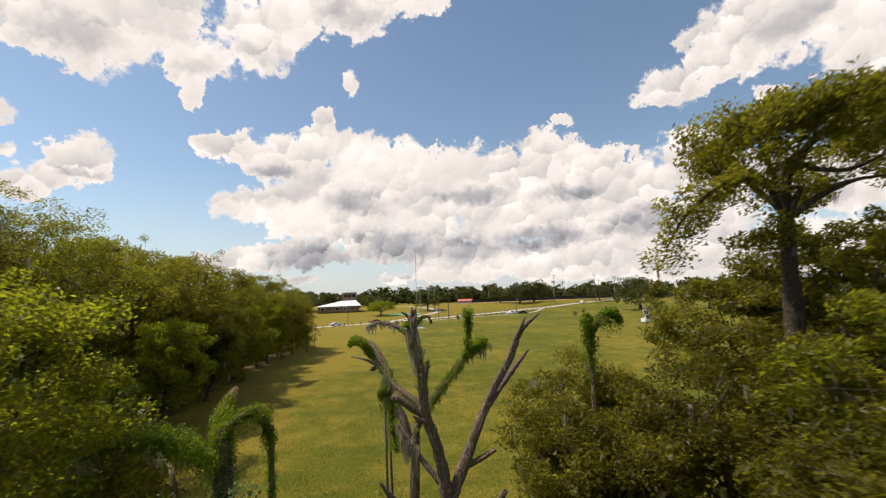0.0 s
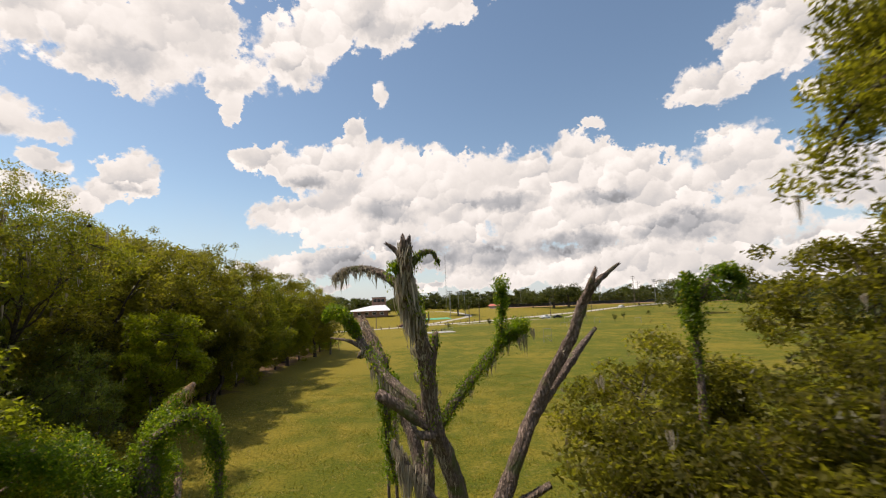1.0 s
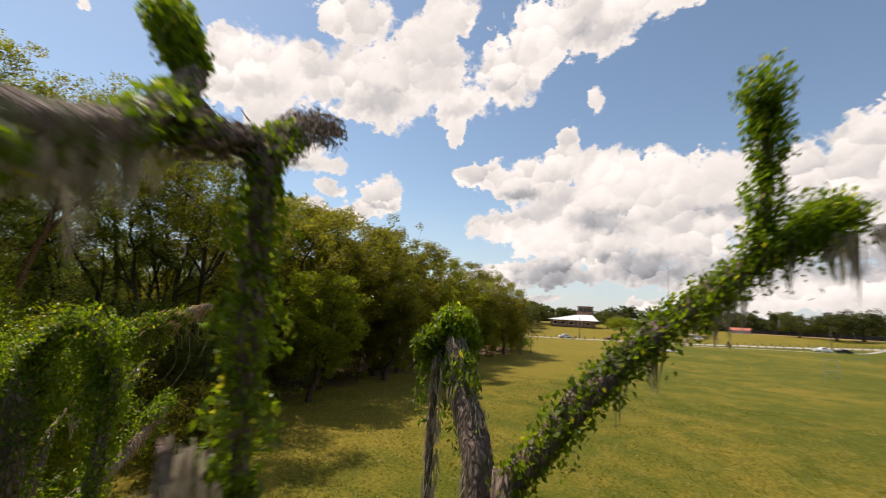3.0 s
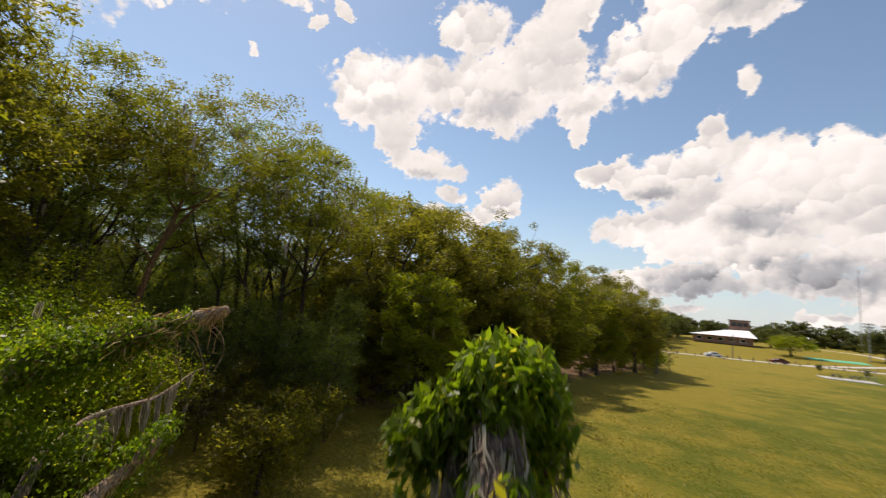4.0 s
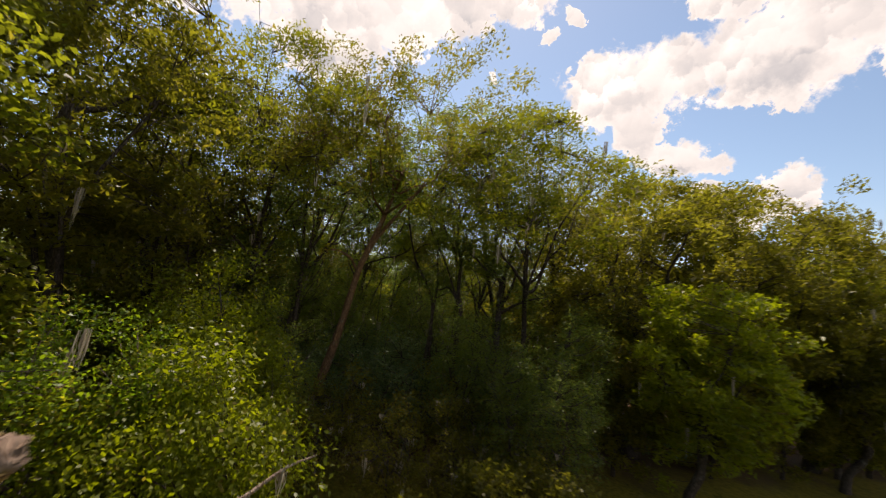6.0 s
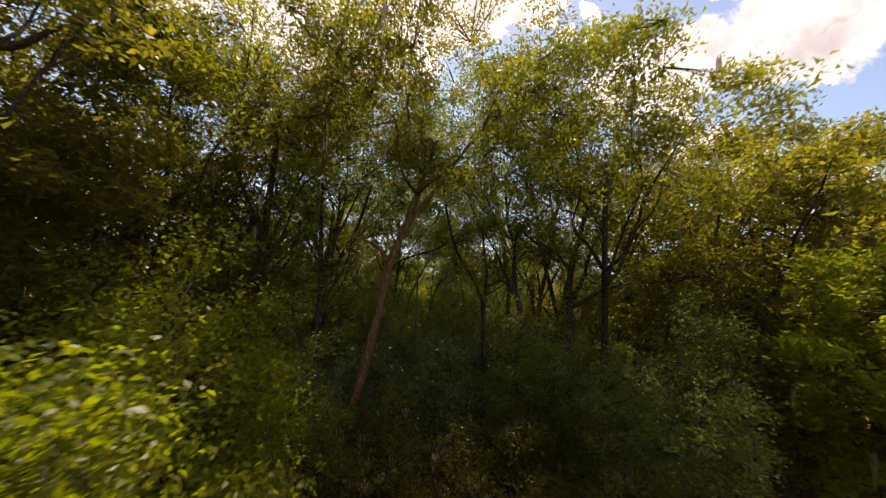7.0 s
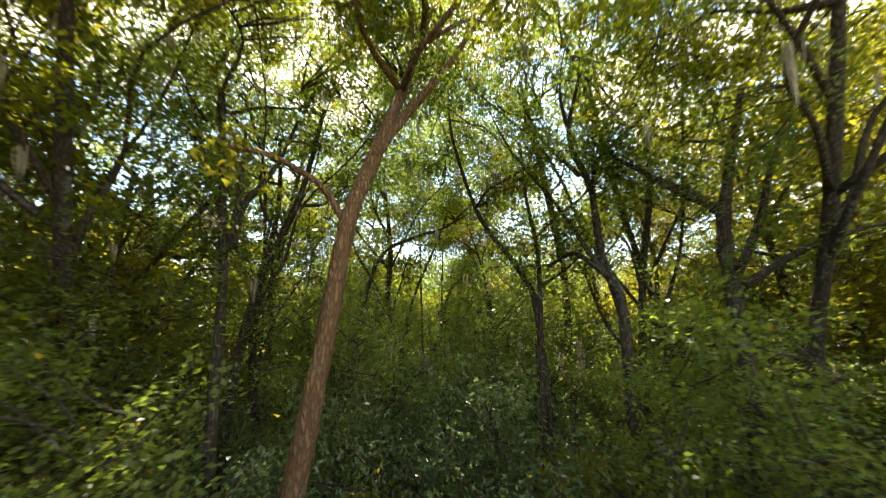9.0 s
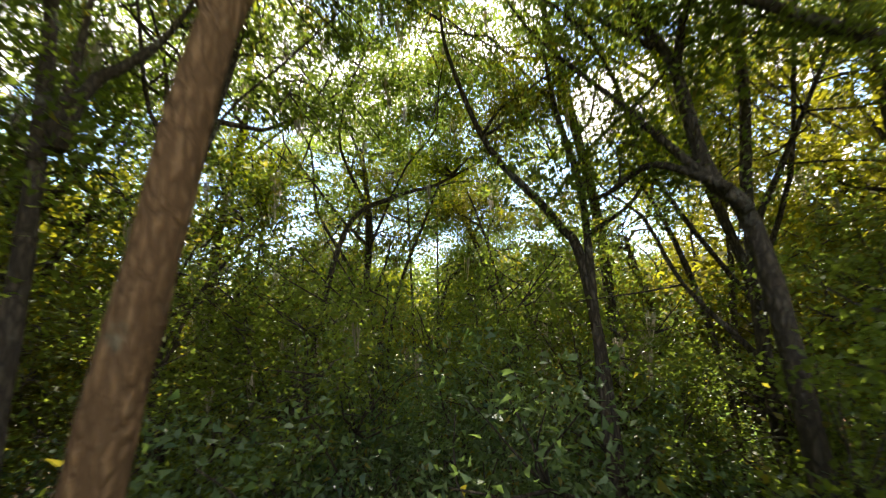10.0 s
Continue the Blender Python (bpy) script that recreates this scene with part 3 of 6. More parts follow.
def make_ground():
    s = np.linspace(-1, 1, 161)
    g = np.sign(s) * (np.abs(s) * 90 + 2600 * np.abs(s) ** 5)
    X, Y = np.meshgrid(g, g + 60)
    V = np.stack([X, Y, height_at(X, Y)], -1).reshape(-1, 3)
    k = len(s)
    i = (np.arange(k - 1)[:, None] * k + np.arange(k - 1)[None]).ravel()
    F = np.stack([i, i + 1, i + k + 1, i + k], 1)
    ob = new("ground", mesh_from("ground", V, F, 4, [GROUND], True))
    tagged(ob, "mown green and straw-dry meadow with leaf litter under trees", "ground", "", "structure")


make_ground()


def ribbon(name, label, category, line, width, mat, lift=0.03):
    """A strip of paving that lies on the ground."""
    p = smooth_line([(*q, 0) for q in line], 14)
    t = np.gradient(p, axis=0)
    t /= np.linalg.norm(t, axis=1, keepdims=True)
    s = np.stack([-t[:, 1], t[:, 0], 0 * t[:, 0]], 1) * width / 2
    rows = []
    for off, dz in ((-1.0, -0.25), (-1.0, 0), (-0.34, 0), (0.34, 0), (1.0, 0), (1.0, -0.25)):
        q = p + s * off
        q[:, 2] = height_at(q[:, 0], q[:, 1]) + lift + dz
        rows.append(q)
    V = np.stack(rows, 1).reshape(-1, 3)
    k = len(rows)
    i = (np.arange(len(p) - 1)[:, None] * k + np.arange(k - 1)[None]).ravel()
    F = np.stack([i, i + k, i + k + 1, i + 1], 1)
    return tagged(new(name, mesh_from(name, V, F, 4, [mat])), label, category, "", "structure")




def make_grass():
    """Short tufts on the near meadow."""
    r = np.random.default_rng(12)
    k = 60000
    x, y = r.uniform(-25, 11, k), 17 + 48 * r.uniform(0, 1, k) ** 1.5
    keep = np.sin(x * 1.3 + 2 * np.sin(y * 0.7)) + np.sin(y * 1.1 + x * 0.4) + r.normal(0, 0.8, k) > -0.3
    x, y = x[keep], y[keep]
    k = len(x)
    base = np.stack([x, y, height_at(x, y) - 0.01], 1)
    a, h = r.uniform(0, 6.283, k), r.uniform(0.05, 0.13, k)
    s = np.stack([np.cos(a), np.sin(a), 0 * a], 1) * 0.035
    tip = base + np.stack([r.normal(0, 0.05, k), r.normal(0, 0.05, k), h], 1)
    V = np.stack([base - s, base + s, tip], 1).reshape(-1, 3)
    ob = new("grass", mesh_from("grass", V, np.arange(3 * k), 3, [GRASS]))
    tagged(ob, "short tufts of green and dry grass on the meadow", "grass", "", "stuff")


make_grass()
ROAD_LINE = [(-140, 118), (-90, 143), (-46, 170), (-20, 189), (12, 215), (60, 256), (110, 300), (190, 350), (330, 400)]
ribbon("road", "pale sandy park road across the meadow", "road", ROAD_LINE, 5.2, ROAD, 0.05)
ribbon("path", "pale concrete footpath before the road", "path", [(-8, 186), (10, 199), (30, 210), (46, 224), (58, 250)], 1.7, ROAD, 0.04)
ribbon("side_road", "pale side road towards the ball field", "road", [(-24, 189), (-14, 215), (-4, 245), (-22, 285), (-50, 310)], 3.6, ROAD, 0.045)
ribbon("clay_infield", "bare clay strip of a ball field", "ball field", [(10, 322), (70, 338), (150, 345), (240, 350)], 22, CLAY, 0.03)
ribbon("court", "green painted sports court beside the road", "sports court", [(-30, 226), (-14, 232)], 9, COURT, 0.06)

# ---- the dead tree that the flight passes through ----


def vine_coat(root, name, line, radius, r, per=60, size=0.09, hang=0.0, label="green climbing vine", gap=0.3, aspect=0.55):
    """Vine leaves round a limb, hanging down from it by up to hang metres."""
    p, _ = along(smooth_line(line, 6), per, r)
    q = r.normal(0, 1, p.shape)
    q /= np.linalg.norm(q, axis=1, keepdims=True)
    lump = 0.8 + 0.35 * np.sin(p[:, :1] * 7 + p[:, 2:] * 9 + p[:, 1:2] * 6)
    p = p + q * radius * lump * r.uniform(0.55, 1.15, (len(p), 1))
    if hang:
        p[:, 2] -= np.where(r.uniform(0, 1, len(p)) < 0.45, r.uniform(0, 1, len(p)) ** 2 * hang * (0.6 + 0.6 * np.sin(p[:, 0] * 11 + p[:, 1] * 13)), 0)
    p = p[clear_of_lane(p, gap)]
    v, f = leaves(p, size, r, droop=0.9, aspect=aspect, up=0.15)
    return child(new(name, mesh_from(name, v, f, 4, [VINE_LEAF])), root, label, "stuff")


def moss_on(root, line, per, length, r, jitter=0.06, gap=0.4, threads=16):
    """Tufts of moss along a limb."""
    p, _ = along(smooth_line(line, 6), per, r)
    p = p + r.normal(0, jitter, p.shape) * (1, 1, 0.4)
    p = p[clear_of_lane(p, gap) & clear_of_lane(p - (0, 0, length * 0.6), gap)]
    v, f = festoons(p, length, r, threads)
    return child(new("hanging_moss", mesh_from("hanging_moss", v, f, 4, [MOSS])), root, "grey hanging moss", "stuff")


def shag(root, name, line, radius, per, length, mat, r, label, width=0.012, gap=0.4):
    """Clinging shaggy strips all round a limb."""
    p, d = along(smooth_line(line, 6), per, r)
    q = r.normal(0, 1, p.shape)
    q -= d * (q * d).sum(1, keepdims=True)
    q /= np.linalg.norm(q, axis=1, keepdims=True)
    p = p + q * radius * r.uniform(0.75, 1.1, (len(p), 1))
    ok = clear_of_lane(p, gap)
    v, f = fibres(p[ok], d[ok], length, r, width)
    return child(new(name, mesh_from(name, v, f, 4, [mat])), root, label, "stuff")


def roots_at(name, label, category="dead tree"):
    return tagged(new(name), label, category)


def make_dead_tree():
    r = np.random.default_rng(21)
    t = roots_at("dead_tree", "bare grey dead tree draped in moss and climbing vines")
    stem = [(0.1, 16.3, -0.4), (0.0, 16.2, 2.2), (-0.12, 16.05, 3.9), (-0.42, 15.75, 5.8), (-0.8, 15.08, 7.4), (-0.9, 14.45, 9.0), (-1.04, 13.65, 10.15), (-1.02, 13.3, 10.7), (-0.99, 13.2, 11.0)]
    limb_part("trunk", t, stem, [0.46, 0.35, 0.25, 0.19, 0.165, 0.14, 0.125, 0.11, 0.085], DEAD_BARK, 22, 0.11, 3, 0.12, steps=12)
    limb = [
        ([(-0.15, 16.0, 3.8), (0.66, 16.38, 5.49), (1.58, 16.6, 7.45), (2.36, 16.2, 8.94), (2.66, 16.0, 9.75), (2.95, 15.85, 10.2), (3.55, 16.1, 10.62)], [0.24, 0.19, 0.155, 0.13, 0.12, 0.08, 0.035]),
        ([(2.66, 16.0, 9.75), (2.78, 15.75, 10.15), (2.92, 15.7, 10.5)], [0.10, 0.085, 0.04]),
        ([(1.45, 16.55, 7.15), (2.05, 16.9, 7.8), (2.8, 17.5, 8.5), (3.44, 18.1, 9.0)], [0.13, 0.12, 0.09, 0.05]),
        ([(0.5, 16.3, 5.1), (1.1, 16.3, 5.35), (1.66, 16.3, 5.65)], [0.13, 0.10, 0.08]),
        ([(-0.62, 15.3, 6.9), (-1.1, 15.4, 7.65), (-2.13, 16.3, 8.27), (-2.9, 16.9, 9.1), (-3.2, 16.8, 9.6), (-3.6, 17.0, 9.78), (-3.95, 17.3, 9.55)], [0.11, 0.10, 0.09, 0.08, 0.07, 0.05, 0.025]),
    ]
    limb += [
        ([(-2.6, 16.7, 8.75), (-3.2, 17.2, 8.95), (-4.0, 18.0, 9.0)], [0.07, 0.05, 0.02]),
        ([(-0.72, 15.1, 7.25), (-1.2, 14.9, 7.6), (-1.86, 14.64, 8.1)], [0.13, 0.11, 0.09]),
        ([(-1.02, 13.7, 10.05), (-1.6, 13.85, 10.5), (-2.2, 14.05, 10.62), (-2.61, 14.24, 10.48)], [0.09, 0.07, 0.05, 0.02]),
        ([(-1.02, 13.35, 10.6), (-1.2, 13.3, 10.85), (-1.32, 13.25, 10.95)], [0.06, 0.05, 0.03]),
        ([(-1.0, 13.4, 10.5), (-0.78, 13.4, 10.76), (-0.56, 13.45, 10.8), (-0.46, 13.5, 10.62)], [0.08, 0.06, 0.04, 0.02]),
    ]
    limb += [
        ([(-0.78, 14.95, 7.2), (-1.02, 14.8, 7.25), (-1.16, 14.75, 7.36)], [0.10, 0.08, 0.04]),
        ([(-1.7, 19.7, -0.3), (-1.65, 19.85, 3.0), (-1.5, 20.0, 5.6)], [0.30, 0.22, 0.15]),
        ([(-1.5, 20.0, 5.5), (-0.45, 20.5, 6.86), (0.66, 21.9, 7.95), (1.24, 22.3, 8.43), (1.95, 22.7, 8.94)], [0.14, 0.14, 0.12, 0.10, 0.06]),
        ([(1.0, 22.1, 8.3), (1.15, 22.0, 9.4), (1.15, 21.9, 10.5)], [0.09, 0.07, 0.04]),
        ([(-1.75, 20.15, 4.4), (-2.1, 20.45, 5.5), (-2.4, 20.65, 6.1), (-2.65, 20.85, 6.6), (-2.85, 21.0, 6.95), (-2.97, 21.1, 7.15), (-3.02, 21.3, 7.18), (-2.98, 21.5, 7.0)], [0.21, 0.19, 0.17, 0.15, 0.13, 0.12, 0.09, 0.05]),
    ]
    limb += [
        ([(-0.4, 16.2, 4.6), (-1.2, 16.5, 5.5), (-1.75, 16.55, 6.2), (-1.95, 16.6, 6.6)], [0.12, 0.09, 0.06, 0.03]),
        ([(-0.6, 16.3, 3.0), (-1.9, 15.5, 4.3), (-2.45, 15.2, 5.1)], [0.14, 0.10, 0.04]),
        ([(0.6, 15.8, 3.0), (1.4, 15.4, 4.0), (1.85, 15.3, 4.65)], [0.12, 0.11, 0.09]),
        ([(-0.85, 14.75, 8.2), (-0.78, 14.66, 8.6), (-0.70, 14.6, 9.0), (-0.66, 14.58, 9.25)], [0.11, 0.09, 0.08, 0.06]),
        ([(-2.3, 16.6, 8.4), (-2.5, 17.35, 8.6), (-2.78, 17.77, 8.98), (-3.1, 18.26, 9.28), (-3.4, 18.85, 9.5)], [0.11, 0.11, 0.10, 0.085, 0.06]),
    ]
    limb += [
        ([(-2.72, 17.5, 8.75), (-2.98, 17.65, 8.6), (-3.12, 17.85, 8.48)], [0.14, 0.11, 0.08]),
        ([(-2.3, 17.2, 8.5), (-2.26, 17.2, 7.3), (-2.23, 17.2, 6.4), (-2.1, 17.3, 5.4)], [0.10, 0.09, 0.07, 0.03]),
    ]
    for i, (line, rad) in enumerate(limb):
        limb_part("limb", t, line, rad, DEAD_BARK, 16 if i < 5 else 12, 0.12, 40 + i, 0.08, steps=9 if i < 5 else 6)
    L = [l for l, _ in limb]
    vine_coat(t, "vine", L[12], 0.26, r, 1300, 0.085, 0.3)
    vine_coat(t, "vine", L[12][3:], 0.34, r, 1500, 0.085, 0.45)
    vine_coat(t, "vine", [(1.5, 22.4, 8.7), (2.1, 22.8, 8.95)], 0.38, r, 1900, 0.085, 0.5)
    vine_coat(t, "vine", L[13], 0.27, r, 1200, 0.085, 0.2)
    vine_coat(t, "vine", [(1.15, 21.95, 9.9), (1.15, 21.9, 10.55)], 0.32, r, 2300, 0.085, 0.3)
    vine_coat(t, "vine", L[4][1:], 0.17, r, 520, 0.075, 0.12)
    vine_coat(t, "vine", L[4][3:], 0.17, r, 1300, 0.075, 0.2)
    vine_coat(t, "vine", stem[4:7], 0.22, r, 900, 0.055, 0.0)
    vine_coat(t, "vine", L[14][1:3], 0.17, r, 260, 0.07, 0.3, gap=0.4)
    vine_coat(t, "vine", L[18][1:], 0.11, r, 700, 0.06, 0.1)
    vine_coat(t, "vine", L[19][:3], 0.16, r, 700, 0.07, 0.1)
    vine_coat(t, "vine", L[21], 0.24, r, 1000, 0.075, 0.1)
    vine_coat(t, "vine", L[20], 0.13, r, 500, 0.07, 0.1)
    vine_coat(t, "vine", L[6], 0.12, r, 520, 0.05, 0.0)
    vine_coat(t, "vine", [(-1.12, 13.4, 10.65), (-1.3, 13.4, 10.5)], 0.17, r, 2600, 0.06, 0.35)
    vine_coat(t, "vine", L[9], 0.07, r, 900, 0.05, 0.2)
    vine_coat(t, "vine", [(-1.7, 19.8, 2.0), (-1.5, 20.0, 5.4)], 0.24, r, 300, 0.08, 0.1)
    # the hooded column of vine beyond the trunk, its thin post and shaggy skin
    for line, rad, per, hang in ((L[14][4:6], 0.28, 4200, 0.9), (L[14][5:], 0.26, 5200, 1.0), ([(-2.98, 21.0, 7.1), (-3.25, 20.75, 6.8)], 0.22, 3600, 1.1), (L[14][2:5], 0.24, 1300, 0.8), ([(-3.0, 21.35, 7.1), (-2.9, 21.6, 6.8)], 0.2, 3200, 1.0)):
        vine_coat(t, "vine", line, rad, r, per, 0.12, hang, gap=0.5, aspect=0.34)
    limb_part("limb", t, [(-2.92, 21.62, 6.9), (-2.95, 21.7, 6.0), (-2.93, 21.75, 3.0), (-2.85, 21.7, -0.3)], [0.04, 0.05, 0.06, 0.10], DEAD_BARK, 12, 0.14, 77, 0.0, steps=8)
    limb_part("limb", t, [(-3.0, 20.85, 6.8), (-3.02, 20.75, 5.6), (-3.0, 20.7, 3.0), (-2.9, 20.6, -0.3)], [0.035, 0.045, 0.05, 0.09], DEAD_BARK, 10, 0.14, 78, 0.0, steps=6)
    for line in ([(-2.92, 21.72, 6.9), (-2.94, 21.75, 4.5)], [(-3.0, 20.85, 6.7), (-3.01, 20.72, 4.5)]):
        shag(t, "shaggy_skin", line, 0.10, 150, 0.22, MOSS, r, "grey shaggy moss skin", 0.009)
    shag(t, "shaggy_skin", L[14][:5], 0.16, 420, 0.2, MOSS, r, "grey shaggy moss skin", 0.009)
    shag(t, "shaggy_skin", stem[3:], 0.125, 300, 0.2, MOSS, r, "grey shaggy moss skin", 0.011)
    shag(t, "shaggy_skin", L[4][:4], 0.085, 140, 0.16, MOSS, r, "grey shaggy moss skin", 0.010)
    shag(t, "shaggy_skin", L[0][1:5], 0.11, 100, 0.16, MOSS, r, "grey shaggy moss skin", 0.010)
    shag(t, "shaggy_skin", L[7], 0.06, 300, 0.16, MOSS, r, "grey shaggy moss skin", 0.007)
    shag(t, "shaggy_skin", L[19], 0.16, 300, 0.2, BARE_WOOD, r, "shaggy brown bark strips", 0.009)
    moss_on(t, L[14][:4], 22, 0.5, r, 0.08)
    moss_on(t, [(-1.02, 14.1, 9.5), (-1.1, 13.7, 10.1), (-1.06, 13.35, 10.6)], 38, 0.5, r, 0.09)
    moss_on(t, [(-0.85, 14.9, 8.0), (-0.95, 14.4, 9.1)], 26, 0.35, r, 0.07)
    moss_on(t, L[7][1:], 14, 0.35, r, 0.02, threads=10)
    moss_on(t, L[15][1:], 34, 0.9, r, 0.08)
    moss_on(t, L[4][:4], 5, 0.6, r, 0.05)
    moss_on(t, L[12][1:], 5, 0.7, r, 0.06)
    moss_on(t, [(1.4, 22.3, 8.5), (2.1, 22.9, 8.8)], 10, 0.9, r, 0.2)


make_dead_tree()


def make_vine_tree():
    """The vine-smothered broken tree beside the wood."""
    r = np.random.default_rng(5)
    t = roots_at("vine_covered_tree", "broken dead tree smothered in bright green vines")
    lines = [
        ([(-9.3, 17.6, -0.3), (-9.2, 17.7, 2.5), (-9.2, 17.8, 5.0), (-9.4, 18.0, 6.3)], [0.42, 0.34, 0.28, 0.2]),
        ([(-9.3, 17.9, 5.9), (-9.8, 18.8, 6.25), (-10.3, 19.9, 6.6), (-10.5, 20.8, 6.93), (-10.6, 21.55, 7.18)], [0.19, 0.17, 0.145, 0.12, 0.09]),
        ([(-9.2, 17.8, 3.0), (-9.5, 19.3, 3.9), (-10.45, 20.7, 4.78)], [0.16, 0.13, 0.08]),
        ([(-9.3, 17.8, 5.2), (-10.4, 16.9, 6.1), (-11.6, 16.0, 6.5), (-12.8, 15.2, 6.2)], [0.2, 0.17, 0.14, 0.06]),
        ([(-12.2, 19.2, 4.3), (-13.06, 19.83, 4.62), (-13.94, 20.76, 4.67), (-14.6, 21.2, 4.62), (-15.1, 21.7, 4.8), (-15.6, 22.2, 5.06), (-15.97, 22.6, 5.13)], [0.06, 0.055, 0.05, 0.042, 0.034, 0.024, 0.010]),
    ]
    lines += [
        ([(-10.9, 18.4, -0.2), (-11.3, 18.6, 2.0), (-12.2, 19.2, 4.3)], [0.18, 0.14, 0.11]),
        ([(-9.3, 17.9, 6.2), (-8.5, 18.1, 6.8), (-7.9, 18.3, 6.75), (-7.6, 18.4, 5.6)], [0.15, 0.12, 0.09, 0.04]),
        ([(-7.6, 18.5, 6.2), (-7.5, 18.4, 4.0), (-7.4, 18.4, 1.0), (-7.4, 18.5, -0.3)], [0.09, 0.12, 0.14, 0.18]),
        ([(-10.5, 21.1, 7.0), (-10.6, 21.5, 6.7), (-10.75, 21.65, 6.3), (-10.7, 21.5, 5.9)], [0.013, 0.012, 0.010, 0.005]),
        ([(-10.4, 20.3, 6.9), (-10.6, 20.8, 6.2), (-10.9, 21.0, 5.7), (-11.0, 20.8, 5.3)], [0.011, 0.010, 0.009, 0.004]),
    ]
    lines += [
        ([(-10.5, 20.9, 6.9), (-10.9, 21.3, 6.2), (-11.3, 21.5, 5.6), (-11.4, 21.2, 5.0)], [0.012, 0.011, 0.009, 0.004]),
        ([(-14.3, 21.0, 4.64), (-14.15, 21.1, 4.9), (-14.2, 21.3, 5.15)], [0.025, 0.02, 0.008]),
    ]
    # pale broken limbs that lie over the growth
    lines += [
        ([(-15.6, 16.2, 4.4), (-14.8, 16.9, 4.9), (-14.1, 17.5, 5.1), (-13.5, 18.0, 5.4)], [0.12, 0.10, 0.08, 0.04]),
        ([(-14.9, 16.8, 4.8), (-14.7, 17.1, 5.5), (-14.9, 17.0, 6.2)], [0.09, 0.07, 0.03]),
        ([(-14.2, 17.4, 5.0), (-13.6, 17.3, 5.0), (-13.0, 17.5, 5.3), (-12.9, 17.5, 5.8)], [0.08, 0.07, 0.06, 0.03]),
    ]
    for i, (line, rad) in enumerate(lines):
        limb_part("limb" if i else "trunk", t, line, rad, BARE_WOOD if i in (1, 2, 4, 8, 9, 10, 11, 12, 13, 14) else DEAD_BARK, 14, 0.13, 90 + i, 0.06, steps=8)
    for line, rad, per, hang in ((lines[1][0][:3], 0.46, 3600, 1.0), (lines[1][0][1:4], 0.30, 2600, 0.6), (lines[0][0][1:], 0.5, 2300, 0.5), (lines[3][0], 0.55, 2600, 1.1), ([(-9.0, 16.6, 5.4), (-10.2, 16.2, 6.3), (-11.4, 15.6, 6.6)], 0.5, 1600, 1.0), (lines[2][0][:2], 0.28, 700, 0.5), (lines[6][0], 0.32, 1700, 0.8), (lines[7][0], 0.24, 800, 0.3), ([(-9.6, 18.6, 5.4), (-10.2, 19.8, 4.9)], 0.6, 1000, 0.8), ([(-9.8, 19.4, 4.0), (-10.4, 20.5, 4.5)], 0.35, 800, 0.3), ([(-11.0, 18.4, 5.2), (-12.6, 18.6, 6.2)], 0.8, 900, 1.2)):
        vine_coat(t, "vine", line, rad, r, per, 0.085, hang, gap=0.45)
    # dead shaggy strips round the bare limb end, frayed stalks below it
    shag(t, "dry_fringe", lines[1][0][1:], 0.105, 620, 0.22, STALK, r, "dry brown vine stalks", 0.012, 0.3)
    shag(t, "dry_fringe", lines[1][0][1:4], 0.24, 150, 0.34, STALK, r, "dry brown vine stalks", 0.012, 0.3)
    shag(t, "dry_fringe", lines[2][0], 0.11, 260, 0.2, STALK, r, "dry brown vine stalks", 0.010, 0.3)
    for k in range(22):
        s0 = smooth_line(lines[1][0][2:], 6)[int(r.integers(0, 12))]
        e0 = s0 + r.normal(0, 0.22, 3) * (1, 1, 0) - (0, 0, r.uniform(0.3, 0.9))
        limb_part("stalk", t, crooked(s0, e0, r, 0.09, 5), [0.010, 0.008, 0.004], STALK, 4, 0.1, 200 + k, steps=3)
    p = along(smooth_line(lines[4][0][1:6], 6), 7.0, r)[0]
    v, f = festoons(p, 1.0, r, 34, 0.010, 0.035)
    child(new("hanging_moss", mesh_from("hanging_moss", v, f, 4, [MOSS])), t, "grey hanging moss", "stuff")
    vine_coat(t, "vine", [(-10.1, 20.2, 4.7), (-10.9, 21.0, 4.9)], 0.4, r, 600, 0.1, 0.3, gap=0.45)
    moss_on(t, lines[3][0][2:], 14, 0.9, r, 0.2)


make_vine_tree()


def make_snag():
    r = np.random.default_rng(6)
    t = roots_at("vine_covered_snag", "dead snag wrapped in hanging green vines among shrubs")
    a = [(6.2, 18.4, -0.3), (6.15, 18.3, 4.0), (6.1, 18.1, 8.0), (6.0, 18.0, 10.3)]
    b = [(6.1, 18.1, 9.4), (6.55, 18.0, 10.15), (7.0, 17.9, 10.5), (7.35, 17.9, 10.1)]
    limb_part("trunk", t, a, [0.17, 0.12, 0.09, 0.05], DEAD_BARK, 9, 0.15, 3)
    limb_part("limb", t, b, [0.09, 0.08, 0.06, 0.03], DEAD_BARK, 7, 0.15, 4)
    vine_coat(t, "vine", [(6.07, 18.05, 8.9), (6.0, 18.0, 10.35)], 0.34, r, 1900, 0.09, 0.5)
    vine_coat(t, "vine", a[2:], 0.2, r, 700, 0.09, 0.3)
    vine_coat(t, "vine", b[1:], 0.32, r, 2200, 0.09, 0.7)
    vine_coat(t, "vine", a[1:3], 0.13, r, 520, 0.08, 0.2)


make_snag()

